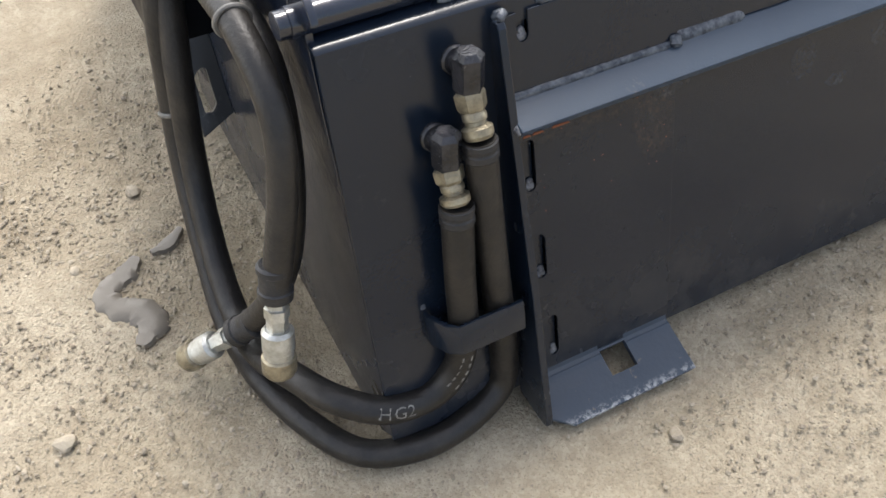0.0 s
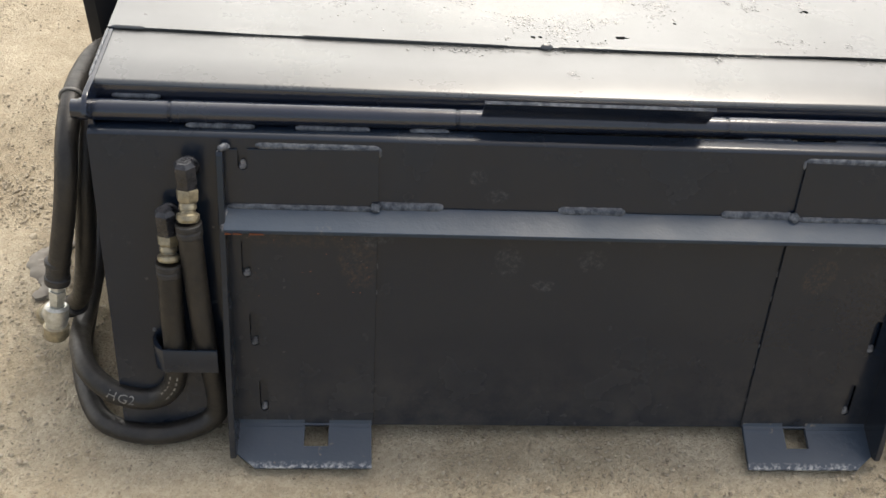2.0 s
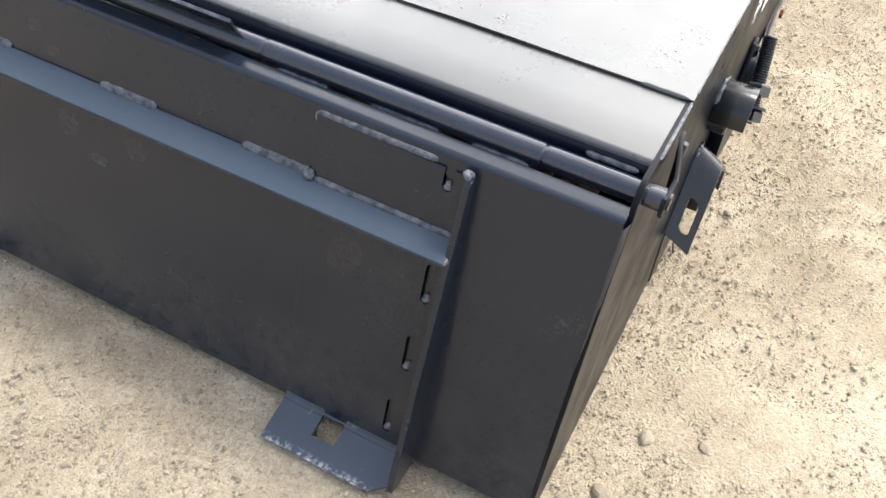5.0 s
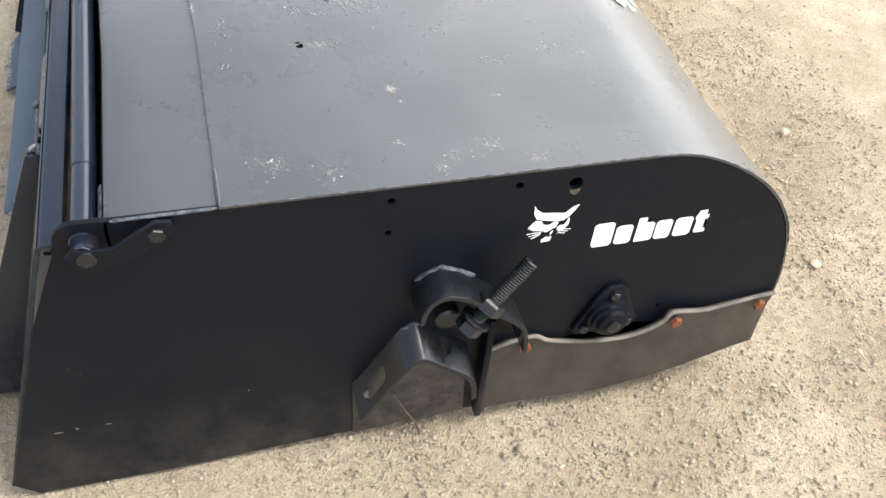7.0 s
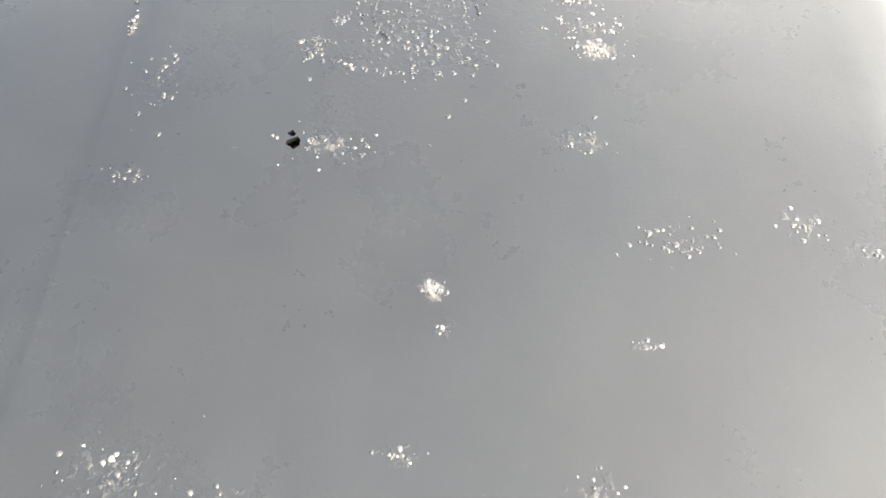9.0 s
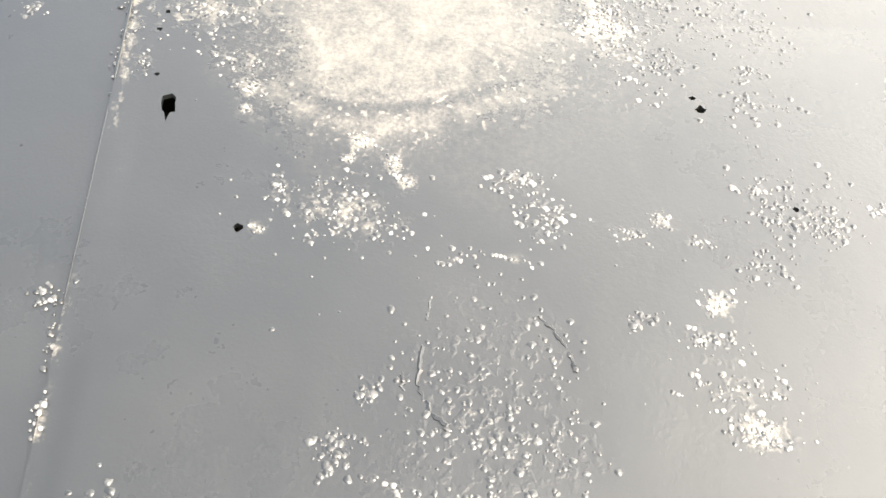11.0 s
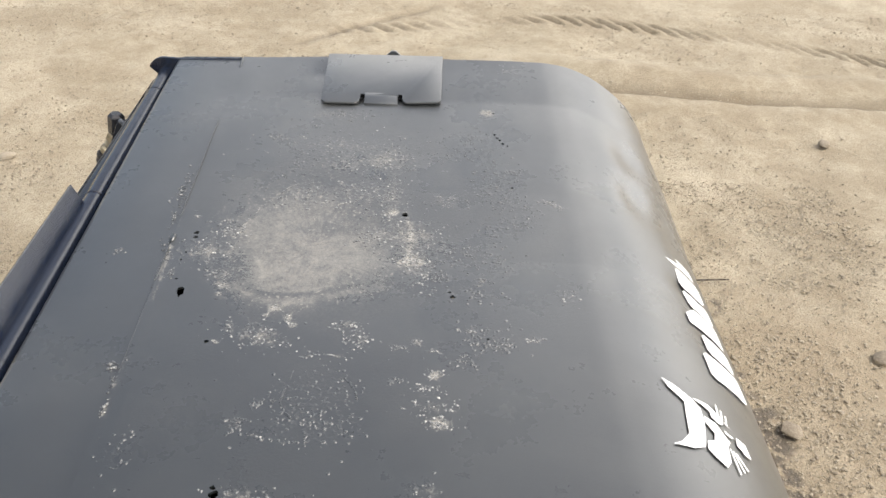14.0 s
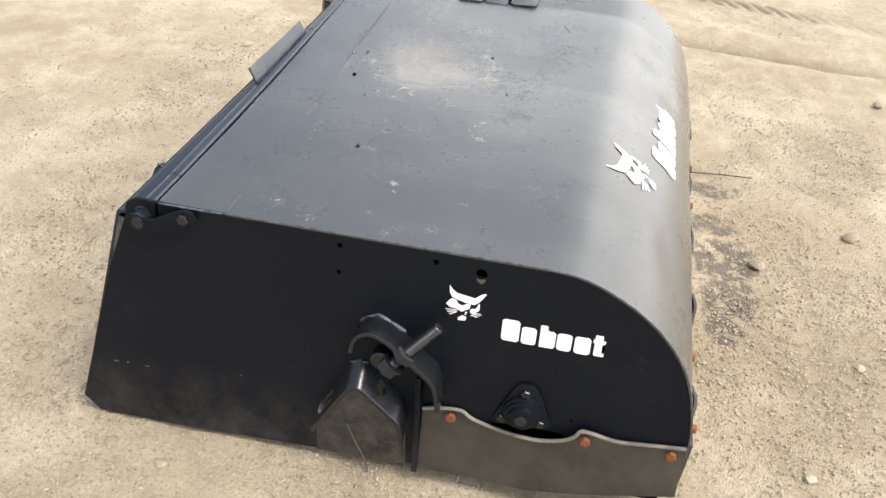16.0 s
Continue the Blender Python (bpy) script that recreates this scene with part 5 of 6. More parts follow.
def chips():
    """Tiny chips of paint knocked off the back and the mounts, down to pale primer or rust."""
    rng = random.Random(8)
    for (x0, x1), (z0, z1), count, mat in (((0.25, 0.45), (0.27, 0.39), 5, PRINT), ((0.25, 0.45), (0.27, 0.39), 26, RUST), ((1.12, 1.33), (0.10, 0.39), 9, PRINT), ((0.48, 1.08), (0.38, 0.40), 26, WELD), ((0.48, 1.08), (0.05, 0.37), 18, WELD)):
        bm = bmesh.new()
        off = 0.0102 if x1 - x0 < 0.3 else 0.0022
        for _ in range(count):
            x, z, r, a0 = rng.uniform(x0, x1), z1 - (z1 - z0) * rng.random() ** 1.6, rng.uniform(0.0004, 0.0011), rng.uniform(0, 6.28)
            ring = [back(x + r * rng.uniform(0.5, 1.6) * math.cos(a0 + a), z + r * rng.uniform(0.5, 1.2) * math.sin(a0 + a), off) for a in np.linspace(0, 2 * math.pi, 6, endpoint=False)]
            bm.faces.new([bm.verts.new(p) for p in ring])
        tagged(part("paint_chips", bm, mat, sweeper, "tiny chips in the paint", 0), kind="stuff")


chips()

# the strap that holds the hoses
STRAP = [(0.096, 0.0), (0.096, 0.018), (0.106, 0.044), (0.120, 0.056), (0.205, 0.056)]
outline = [back(x, 0.162, off) for x, off in STRAP] + [back(x + (0.006 if i < 3 else 0), 0.162, max(off - 0.006, 0)) for i, (x, off) in reversed(list(enumerate(STRAP)))][:-1] + [back(0.102, 0.162, 0)]
part("hose_strap", plate(outline, back(0, 0.202) - back(0, 0.162), 0.001), ENAMEL, sweeper, "bent flat strap that holds the hoses")
part("weld", weld_bead(back(0.098, 0.205, 0.004), back(0.098, 0.215, 0.004), 0.005, 3), WELD, sweeper)


# ---- right end: latch lever, bearing, height adjuster ----
def latch(x, out):
    lever = [(-0.001, 0.541), (0.008, 0.521), (0.025, 0.514), (0.072, 0.520), (0.118, 0.540), (0.132, 0.551), (0.126, 0.566), (0.108, 0.569), (0.085, 0.562), (0.055, 0.549), (0.03, 0.548), (0.008, 0.553)]
    bm = plate([(x + out * (0.022 if y < 0.06 else 0.022 - (y - 0.06) * 0.36 if y < 0.105 else 0.006), y, z) for y, z in lever], (out * 0.006, 0, 0), 0.001, 50)
    lever_ob = part("latch_lever", bm, ENAMEL_END, sweeper, "bent flat latch lever")
    part("latch_pin", turned((x, 0.0235, 0.537), (x + out * 0.031, 0.0235, 0.537), ((0, 0.016), (0.72, 0.016), (0.74, 0.012), (1, 0.0115)), 18), ENAMEL_ARM, sweeper)
    part("bolt", hex_head((x + out * 0.011, 0.107, 0.551), (out, 0, 0), 0.0115, 0.009), ENAMEL_ARM, lever_ob, "hexagonal bolt head")


latch(XR, 1)


def bearing(x, out):
    shrink = 0.90
    outline = [(0.705, 0.212), (0.715, 0.198), (0.822, 0.204), (0.832, 0.220), (0.797, 0.306), (0.785, 0.318), (0.757, 0.318), (0.745, 0.306)]
    fl = part("bearing_flange", plate([(x, 0.765 + (y - 0.765) * shrink, 0.25 + (z - 0.25) * shrink) for y, z in outline], (out * 0.009, 0, 0), 0.0025), ENAMEL_END, sweeper, "three-bolt black flange bearing")
    c = (0.768, 0.246)
    part("bearing_housing", turned((x + out * 0.008, *c), (x + out * 0.034, *c), ((0, 0.039), (0.35, 0.037), (0.4, 0.033), (0.62, 0.032), (0.68, 0.026), (0.95, 0.024), (1, 0.021)), 28), ENAMEL_END, fl)
    part("shaft_end", turned((x + out * 0.033, *c), (x + out * 0.040, *c), ((0, 0.012), (0.7, 0.012), (1, 0.007)), 14), ENAMEL_ARM, fl)
    for y, z in ((0.770, 0.293), (0.730, 0.222), (0.804, 0.225)):
        part("bolt", hex_head((x + out * 0.009, y, z), (out, 0, 0), 0.0095, 0.008), ENAMEL_ARM, fl)


bearing(XR, 1)


def threaded(a, b, radius, pitch=0.0042):
    a, b = Vector(a), Vector(b)
    turns = int((b - a).length / pitch)
    prof = [(0, radius * 0.8)]
    for i in range(turns):
        prof += [((i + 0.25) / turns, radius), ((i + 0.5) / turns, radius), ((i + 0.85) / turns, radius * 0.86)]
    prof += [(0.99, radius * 0.92), (1.0, radius * 0.8)]
    return turned(a, b, prof, 18)


def adjuster(x, out):
    """Two bent saddles and a long threaded rod with its nut, welded to an end plate."""
    hub = part("adjuster_saddle", bent_strip(smooth_line([(x, 0.436, 0.352), (x, 0.441, 0.378), (x, 0.453, 0.397), (x, 0.475, 0.4065), (x, 0.505, 0.397), (x, 0.53, 0.377), (x, 0.56, 0.351), (x, 0.590, 0.325), (x, 0.603, 0.309), (x, 0.610, 0.285), (x, 0.615, 0.246)], 3), out * 0.060, 0.008), ENAMEL_ARM, sweeper, "arched steel saddle of the height adjuster")
    part("weld", weld_bead((x + out * 0.003, 0.441, 0.387), (x + out * 0.003, 0.475, 0.409), 0.005, 31), WELD, hub)
    part("weld", weld_bead((x + out * 0.003, 0.475, 0.409), (x + out * 0.003, 0.532, 0.38), 0.005, 32), WELD, hub)
    base, tip = Vector((x + out * 0.052, 0.534, 0.356)), Vector((x + out * 0.039, 0.601, 0.434))
    way = (tip - base).normalized()
    part("threaded_rod", threaded(base - way * 0.030, tip, 0.0120), ENAMEL_ARM, hub, "long threaded rod")
    part("nut", hex_head(base + way * 0.004, way, 0.0225, 0.020), ENAMEL_ARM, hub)
    part("nut", hex_head(base - way * 0.040, way, 0.0205, 0.020), ENAMEL_ARM, hub)
    part("washer", turned(base - way * 0.020, base - way * 0.015, ((0, 0.024), (1, 0.024)), 20), ENAMEL_ARM, hub)
    part("rod_block", turned((x, 0.490, 0.318), (x + out * 0.030, 0.490, 0.318), ((0, 0.020), (0.9, 0.020), (1, 0.016)), 18), ENAMEL_ARM, hub)
    wide = 0.050
    bm = bent_strip(smooth_line([(x, 0.350, 0.145), (x, 0.372, 0.180), (x, 0.402, 0.232), (x, 0.424, 0.266), (x, 0.444, 0.2785), (x, 0.464, 0.270), (x, 0.490, 0.247), (x, 0.520, 0.220), (x, 0.534, 0.204), (x, 0.540, 0.180), (x, 0.543, 0.150)], 3), out * wide, 0.009)
    low = part("adjuster_arm", bm, ENAMEL_ARM, sweeper, "bent lower arm with a slot and a hole, dusty and chipped")
    slot_c = Vector((x + out * 0.028, 0.3795, 0.192))
    along, across = Vector((0, 0.5, 0.86)).normalized(), Vector((out, 0, 0))
    n_out = along.cross(across) if out > 0 else across.cross(along)
    ring = [slot_c + along * (math.sin(a) * 0.009 + math.copysign(0.023, math.sin(a))) + across * math.cos(a) * 0.010 - n_out * 0.03 for a in np.linspace(0.2, 2 * math.pi + 0.2, 20, endpoint=False)]
    cut(low, plate(ring, n_out * 0.06))
    hole_n = Vector((0, 0.67, 0.74)).normalized()
    hc = Vector((x + out * 0.020, 0.492, 0.246))
    cut(low, turned(hc - hole_n * 0.03, hc + hole_n * 0.03, ((0, 0.0115), (1, 0.0115)), 16))
    # the arm droops away from the end plate
    for v in low.data.vertices:
        k = abs(v.co.x - x) / wide
        v.co += Vector((0, 0.004 * k, 0.014 - 0.034 * k))
    part("weld", weld_bead((x + out * 0.003, 0.424, 0.282), (x + out * 0.003, 0.462, 0.289), 0.0030, 33), WELD, low)


adjuster(XR, 1)
adjuster(XL, -1)
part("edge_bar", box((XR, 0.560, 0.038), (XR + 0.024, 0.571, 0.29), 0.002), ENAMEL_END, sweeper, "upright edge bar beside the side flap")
part("wear_plate", plate([(XR - 0.004, y, z) for y, z in ((0.352, 0.024), (0.545, 0.036), (0.541, 0.12), (0.533, 0.188), (0.490, 0.232), (0.452, 0.262), (0.438, 0.2665), (0.426, 0.258), (0.374, 0.172), (0.352, 0.138))], (0.007, 0, 0), 0.001), plain("scuffed_enamel", (0.014, 0.014, 0.0145), (0.070, 0.065, 0.056), 0.45, 0.0, 30.0), sweeper, "scuffed dusty wear plate behind the lower arm")


# ---- rubber flaps ----
def side_flap(x, out):
    crest = [(0.574, 0.203), (0.60, 0.209), (0.648, 0.214), (0.672, 0.199), (0.71, 0.189), (0.76, 0.184), (0.81, 0.187), (0.85, 0.199), (0.872, 0.214), (0.883, 0.231), (0.91, 0.228), (0.955, 0.217), (1.02, 0.221), (1.080, 0.229)]
    top = smooth_line([(0, y, z) for y, z in crest], 4)
    bm, cols = bmesh.new(), []
    for p in top:
        col = []
        for k in np.linspace(0, 1, 9):
            low = 0.046 + max(0, p.y - 0.78) * 0.17
            bulge = 0.010 + 0.006 * k * k + 0.006 * math.sin(p.y * 16 + 0.6) * (1 - 0.5 * k) - 0.010 * max(0, (p.y - 0.95) / 0.13) * k
            col.append(bm.verts.new((x + out * bulge, p.y + 0.012 * k * (p.y - 0.8), p.z + (low - p.z) * k)))
        cols.append(col)
    for a, b in zip(cols, cols[1:]):
        for i in range(8):
            bm.faces.new((a[i], b[i], b[i + 1], a[i + 1]))
    bmesh.ops.recalc_face_normals(bm, faces=bm.faces)
    bmesh.ops.solidify(bm, geom=bm.faces[:], thickness=0.006)
    flap = part("side_flap", bm, FLAP, sweeper, "dusty grey rubber side flap, wavy along its top", 50)
    edge = [(x + out * (0.0125 + 0.006 * math.sin(p.y * 16 + 0.6)), p.y, p.z + 0.0015) for p in top]
    part("flap_edge", tube(edge, 0.0038, 8), FLAP_EDGE, flap, "pale worn top edge")
    for y, z in ((0.632, 0.198), (0.893, 0.214), (1.055, 0.211)):
        wob = 0.017 + 0.006 * math.sin(y * 16 + 0.6)
        part("bolt", hex_head((x + out * wob, y, z), (out, 0, 0), 0.0105, 0.007), RUST, flap, "rusty orange bolt head")


# unseen sheet, added behind the flap as the inside's shade
part("blackout_wall", box((XR - 0.05, 0.575, 0.03), (XR - 0.042, 1.06, 0.30), 0.0), HOLLOW_SHADE, sweeper, "black sheet added behind the flap, standing in for the dark inside")
side_flap(XR, 1)
side_flap(XL, -1)


def front_flap():
    bm, cols = bmesh.new(), []
    for x in np.linspace(XL + 0.01, XR - 0.005, 70):
        wave = 0.007 * math.sin(x * 19) + 0.004 * math.sin(x * 41 + 1)
        col = [bm.verts.new((x, 1.094 + wave * (1 - k * 0.4) + 0.008 * k * (1 if x < 1.35 else -1), 0.222 + 0.008 * math.sin(x * 13) - (0.21 - 0.11 * max(0.0, min(1.0, (x - 1.25) / 0.28))) * k)) for k in np.linspace(0, 1, 8)]
        cols.append(col)
    for a, b in zip(cols, cols[1:]):
        for i in range(7):
            bm.faces.new((a[i], b[i], b[i + 1], a[i + 1]))
    bmesh.ops.recalc_face_normals(bm, faces=bm.faces)
    bmesh.ops.solidify(bm, geom=bm.faces[:], thickness=0.006)
    flap = part("front_flap", bm, FLAP, sweeper, "wavy dusty rubber flap along the nose", 50)
    for x in np.linspace(0.12, 1.47, 7):
        part("bolt", hex_head((float(x), 1.09, 0.205), (0, 1, 0.1), 0.010, 0.014), RUST, flap)


front_flap()


# ---- white vinyl badges, drawn as plain shapes ----
def badge_shapes():
    """Outlines in a flat plan, u to the reader's right and v up, about 0.30 wide in all."""
    shapes = [
        [(0.001, 0.053), (0.006, 0.045), (0.016, 0.037), (0.035, 0.0345), (0.050, 0.032), (0.061, 0.0425), (0.0705, 0.046), (0.066, 0.0365), (0.057, 0.023), (0.050, 0.0175), (0.035, 0.0182), (0.018, 0.0225), (0.008, 0.0255), (0.0025, 0.036)],
        [(-0.0034, 0.010), (0.002, 0.0185), (0.0075, 0.0235), (0.016, 0.0215), (0.020, 0.014), (0.028, 0.0115), (0.036, 0.0172), (0.043, 0.0168), (0.041, 0.006), (0.035, 0.003), (0.0265, -0.003), (0.020, 0.0015), (0.005, 0.0035)],
        [(0.0585, 0.0225), (0.060, 0.0155), (0.0595, 0.0073), (0.050, -0.0035), (0.0435, -0.002), (0.042, 0.003), (0.046, 0.0085), (0.052, 0.0085), (0.0545, 0.0125)],
        [(0.021, -0.0225), (0.035, -0.0215), (0.037, -0.0125), (0.030, -0.014), (0.0275, -0.010), (0.025, -0.014), (0.0215, -0.0155)],
        [(0.034, -0.001), (0.038, -0.001), (0.034, -0.010), (0.033, -0.006)],
        [(0.0465, -0.0045), (0.0485, -0.004), (0.043, -0.0105)],
    ]
    for k in range(3):
        shapes.append([(0.019 - k * 0.001, 0.0005 - k * 0.0025), (-0.004 + k * 0.004, -0.0015 - k * 0.0050), (-0.003 + k * 0.004, -0.0032 - k * 0.0050), (0.020 - k * 0.001, -0.0010 - k * 0.0025)])
        shapes.append([(0.053 - k * 0.003, 0.0005 - k * 0.0030), (0.0655 - k * 0.004, -0.0015 - k * 0.0035), (0.0645 - k * 0.004, -0.0030 - k * 0.0035), (0.052 - k * 0.003, -0.0012 - k * 0.0030)])
    c = 0.0045
    for left, right, top in ((0.1045, 0.1375, -0.0005), (0.1415, 0.1690, -0.0105), (0.2075, 0.2345, -0.0105), (0.2395, 0.2690, -0.0105)):
        shapes.append([(left + c, -0.049), (right - c, -0.049), (right, -0.049 + c), (right, top - c), (right - c, top), (left + c, top), (left, top - c), (left, -0.049 + c)])
    shapes.append([(0.1755, -0.049), (0.2005, -0.049), (0.2045, -0.0445), (0.2045, -0.015), (0.2000, -0.0105), (0.1890, -0.0105), (0.1890, 0.0), (0.1755, 0.0)])
    shapes.append([(0.2775, -0.047), (0.2945, -0.047), (0.2945, -0.039), (0.2895, -0.039), (0.2895, -0.019), (0.2945, -0.019), (0.2945, -0.0105), (0.2895, -0.0105), (0.2895, -0.0005), (0.2755, -0.0005), (0.2755, -0.0105), (0.2725, -0.0105), (0.2725, -0.019), (0.2755, -0.019), (0.2755, -0.044)])
    return shapes


def badge(place, parent, cuts=1):
    for shape in badge_shapes():
        bm = bmesh.new()
        bm.faces.new([bm.verts.new((u, v, 0)) for u, v in shape])
        bmesh.ops.triangulate(bm, faces=bm.faces[:])
        if cuts:
            bmesh.ops.subdivide_edges(bm, edges=bm.edges[:], cuts=cuts, use_grid_fill=True)
        for v in bm.verts:
            v.co = place(v.co.x, v.co.y)
        part("badge_mark", bm, WHITE, parent, "white vinyl badge mark", 0)


badge(lambda u, v: Vector((XR + 0.0009, 0.606 + u * 0.985, 0.451 + v)), end_r)

ARC = [0.0]
for a, b in zip(NOSE, NOSE[1:]):
    ARC.append(ARC[-1] + (b - a).length)


def on_nose(x, s, off):
    y, z = float(np.interp(s, ARC, [p.y for p in NOSE])), float(np.interp(s, ARC, [p.z for p in NOSE]))
    y2, z2 = float(np.interp(s + 0.004, ARC, [p.y for p in NOSE])), float(np.interp(s + 0.004, ARC, [p.z for p in NOSE]))
    t = Vector((0, y2 - y, z2 - z)).normalized()
    nrm = Vector((0, -t.z, t.y))
    arc = y + max(0.0, 0.571 - z) * 0.35
    return Vector((x, y, z)) + nrm * (off + max(dent(x, arc), -0.004))


badge(lambda u, v: on_nose(1.118 - u * 1.76, 0.145 - (v - (0.013 if u > 0.1 else 0.0)) * 1.72, 0.0022), hood, 2)


# ---- hydraulic hoses ----
R_HOSE = 0.0184


def hose(line, label, radius=R_HOSE):
    line = smooth_line(line, 8)
    ob = thing("hydraulic_hose", line[0], label, "hose", group="hydraulic hoses")
    part("rubber_hose", tube(line, radius, 18), HOSE, ob)
    return ob, line


def port(ob, x, z, line):
    """Black elbow on the back plate, plated nut, ferrule and the hose's collar."""
    root, head = back(x, z, 0.0), back(x, z, 0.036)
    down = Vector((0, -0.10, -1)).normalized()
    part("port_ring", turned(root, root + BACK_N * 0.012, ((0, 0.0165), (0.8, 0.0165), (1, 0.0145)), 18), FITTING, ob)
    bm = turned(head - down * 0.021, head + down * 0.026, ((0, 0.0115), (0.13, 0.0168), (0.88, 0.0168), (1, 0.0140)), 6)
    part("elbow", join(bm, turned(root, head, ((0, 0.012), (1, 0.012)), 14)), FITTING, ob, "black hexagonal elbow fitting", 30)
    a = head + down * 0.026
    b = line[0]
    part("swivel_nut", turned(a, a.lerp(b, 0.42), ((0, 0.0150), (0.12, 0.0172), (0.8, 0.0165), (1, 0.0135)), 6), BRASS, ob, "dull plated hexagonal nut", 30)
    part("ferrule", turned(a.lerp(b, 0.42), b, ((0, 0.0115), (0.12, 0.0132), (0.32, 0.0132), (0.36, 0.0115), (0.48, 0.0115), (0.6, 0.0170), (0.85, 0.0170), (1, 0.0145)), 18), BRASS, ob)
    part("collar", turned(b, b + (line[1] - line[0]).normalized() * 0.024, ((0, 0.0165), (0.1, 0.0200), (0.35, 0.0200), (0.42, 0.0190), (0.55, 0.0190), (0.62, 0.0200), (0.9, 0.0200), (1, 0.0186)), 18), SLEEVE, ob)


def coupler(ob, a, b):
    """Zinc-plated quick coupler at the end of a hose."""
    a, b = Vector(a), Vector(b)
    part("crimp_sleeve", turned(a - (b - a) * 0.42, a, ((0, 0.0172), (0.06, 0.0205), (0.2, 0.0205), (0.24, 0.0185), (0.7, 0.0185), (0.74, 0.0205), (1, 0.0195)), 18), SLEEVE, ob)
    part("coupler_neck", turned(a, a.lerp(b, 0.42), ((0, 0.0115), (0.28, 0.0115), (0.3, 0.0145), (0.6, 0.0145), (0.64, 0.0125), (1, 0.0125)), 6), ZINC, ob, "bright zinc hexagonal neck", 30)
    part("coupler_body", turned(a.lerp(b, 0.40), a.lerp(b, 0.78), ((0, 0.015), (0.1, 0.019), (0.7, 0.019), (0.75, 0.0175), (1, 0.0175)), 22), ZINC, ob, "bright zinc coupler body")
    part("coupler_sleeve", turned(a.lerp(b, 0.76), b, ((0, 0.018), (0.08, 0.0205), (0.8, 0.0205), (1, 0.018)), 22), BRASS, ob, "dusty coupler sleeve")


outer_hose, line = hose([(0.174, -0.108, 0.428), (0.178, -0.136, 0.31), (0.184, -0.160, 0.20), (0.192, -0.172, 0.11), (0.185, -0.182, 0.050), (0.128, -0.197, 0.024), (0.060, -0.199, 0.018), (-0.010, -0.172, 0.018), (-0.055, -0.100, 0.018), (-0.083, -0.012, 0.018), (-0.093, 0.085, 0.026), (-0.086, 0.165, 0.075), (-0.074, 0.245, 0.165), (-0.062, 0.282, 0.27), (-0.048, 0.300, 0.40), (-0.030, 0.315, 0.47)],
                        "thick black hydraulic hose looped on the dirt")
port(outer_hose, 0.174, 0.487, line)
inner_hose, inner_line = hose([(0.140, -0.126, 0.362), (0.136, -0.148, 0.265), (0.134, -0.166, 0.18), (0.122, -0.172, 0.118), (0.085, -0.174, 0.084), (0.025, -0.170, 0.092), (-0.025, -0.135, 0.105), (-0.056, -0.075, 0.095), (-0.078, 0.0, 0.062), (-0.082, 0.085, 0.060), (-0.075, 0.170, 0.11), (-0.062, 0.235, 0.20), (-0.048, 0.265, 0.32), (-0.03, 0.300, 0.43)],
                              "thick black hydraulic hose with pale printing")
port(inner_hose, 0.140, 0.413, inner_line)
hang_hose, line = hose([(-0.016, 0.310, 0.470), (-0.018, 0.21, 0.508), (-0.018, 0.12, 0.522), (-0.015, 0.050, 0.520), (-0.013, -0.008, 0.492), (-0.015, -0.038, 0.45), (-0.026, -0.056, 0.39), (-0.041, -0.068, 0.33), (-0.056, -0.077, 0.275)],
                       "black hydraulic hose hanging beside the hinge with a zinc coupler", 0.0168)
coupler(hang_hose, (-0.058, -0.079, 0.262), (-0.076, -0.104, 0.158))
low_hose, line = hose([(-0.006, 0.30, 0.45), (0.000, 0.20, 0.495), (0.004, 0.10, 0.505), (0.006, 0.035, 0.480), (0.000, -0.008, 0.42), (-0.010, -0.026, 0.34), (-0.028, -0.030, 0.25), (-0.055, -0.012, 0.165), (-0.088, 0.010, 0.110)],
                      "black hydraulic hose bent outward above the dirt with a coupler", 0.0165)
coupler(low_hose, (-0.098, 0.015, 0.100), (-0.162, 0.052, 0.035))
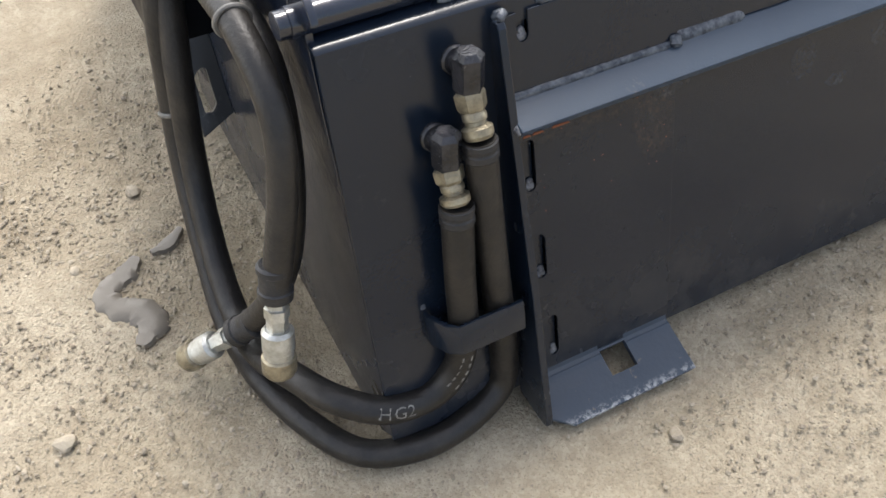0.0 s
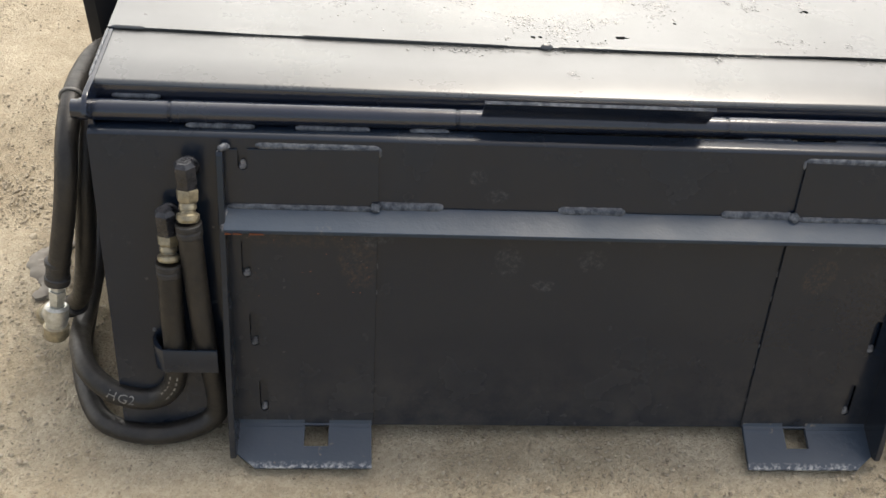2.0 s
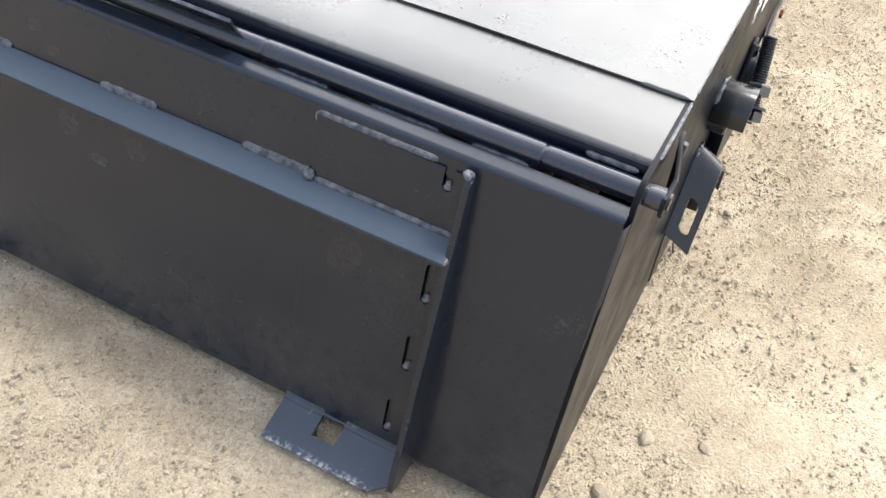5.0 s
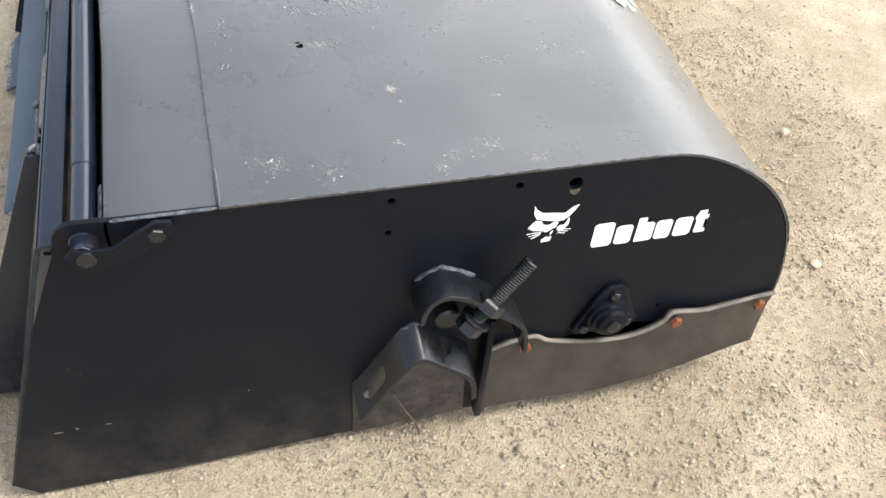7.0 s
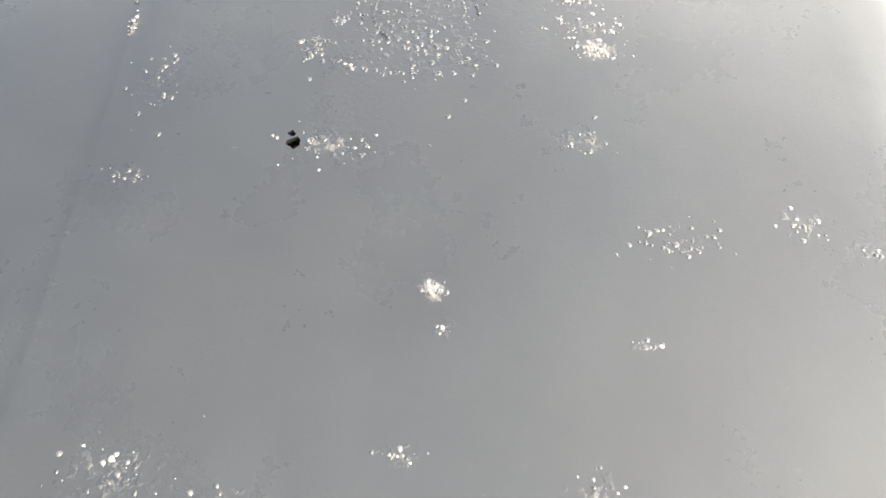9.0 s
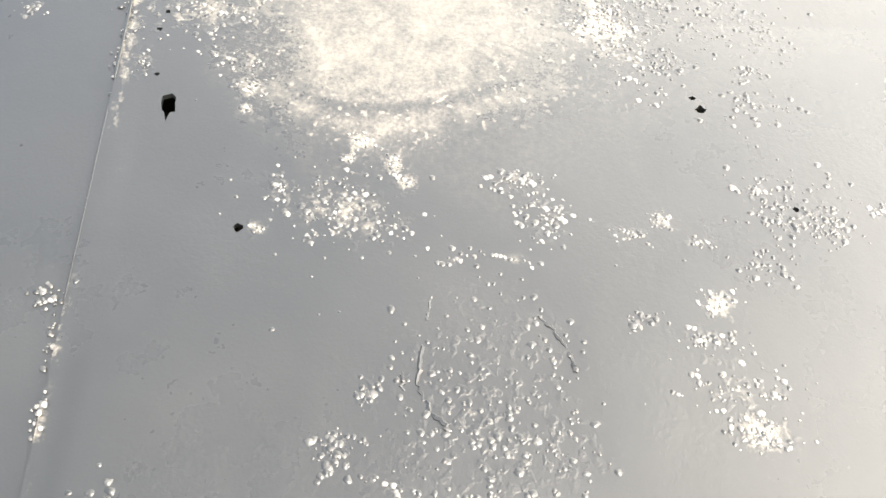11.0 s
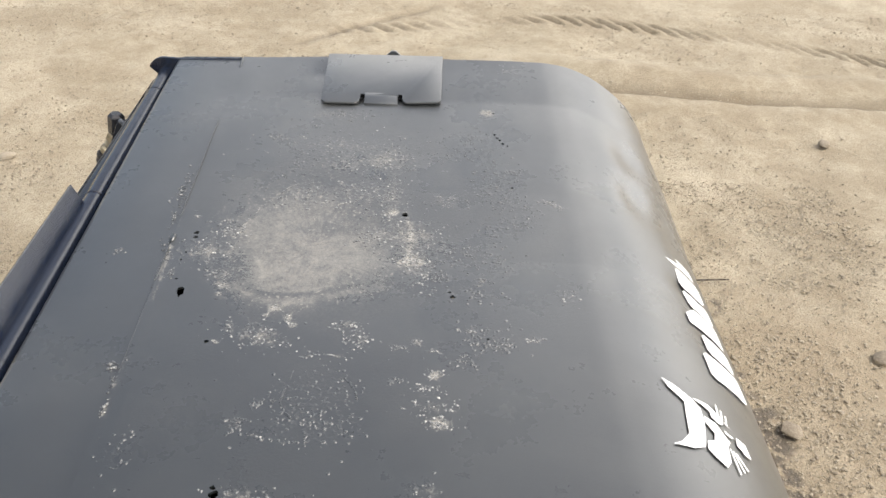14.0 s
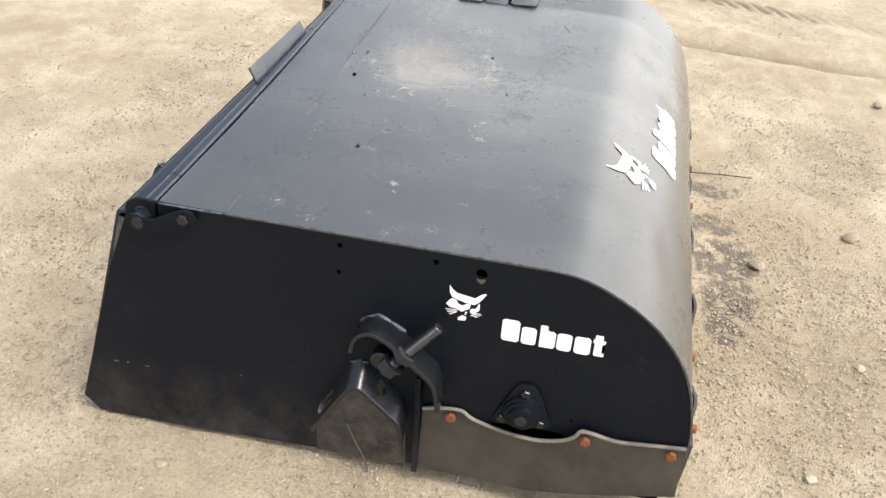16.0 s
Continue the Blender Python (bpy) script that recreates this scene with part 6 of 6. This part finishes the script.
for ob, (p, way) in ((hang_hose, ((-0.0155, 0.064, 0.5215), (0.0, -1.0, -0.05))), (outer_hose, ((-0.064, 0.277, 0.255), (0.1, 0.4, 1)))):
    w = Vector(way).normalized()
    part("cable_tie", turned(Vector(p) - w * 0.003, Vector(p) + w * 0.003, ((0, 0.0198), (0.3, 0.0212), (0.7, 0.0212), (1, 0.0198)), 18), TIE, ob, "grey plastic cable tie")


def print_on(ob, line, start, marks, side):
    """Marks on a hose: flat outlines of (along, round) metres laid on its surface."""
    steps = np.r_[0, np.cumsum([(b - a).length for a, b in zip(line, line[1:])])]
    flat = bmesh.new()
    for shape in marks:
        flat.faces.new([flat.verts.new((u, v, 0)) for u, v in shape])
    for v in flat.verts:
        s = start + v.co.x
        i = int(np.searchsorted(steps, s)) - 1
        p = line[i].lerp(line[i + 1], (s - steps[i]) / (steps[i + 1] - steps[i]))
        t = (line[i + 1] - line[i]).normalized()
        out = (Vector(side) - t * Vector(side).dot(t)).normalized()
        around = t.cross(out)
        a = v.co.y / R_HOSE
        v.co = p + (out * math.cos(a) + around * math.sin(a)) * (R_HOSE + 0.0006)
    part("printing", flat, PRINT, ob, "pale printed lettering", 0)


def letters(word, height):
    """A word in the built-in font as flat outlines, baseline in the middle."""
    curve = bpy.data.curves.new("word", "FONT")
    curve.body, curve.size, curve.resolution_u = word, height, 2
    tmp = new("word", curve)
    me = bpy.data.meshes.new_from_object(tmp.evaluated_get(bpy.context.evaluated_depsgraph_get()))
    shapes = [[(me.vertices[i].co.x, me.vertices[i].co.y - height * 0.34) for i in p.vertices] for p in me.polygons]
    bpy.data.objects.remove(tmp)
    bpy.data.meshes.remove(me)
    return shapes


print_on(inner_hose, inner_line, 0.318, [[(0.055 - u, v) for u, v in shape] for shape in letters("HG2", 0.022)], (0.0, -0.8, 0.6))
print_on(inner_hose, inner_line, 0.212, [[(0.012 * k, -0.007), (0.012 * k + 0.007, -0.007), (0.012 * k + 0.007, 0.007), (0.012 * k, 0.007)] for k in range(5)], (0.0, -0.8, 0.6))
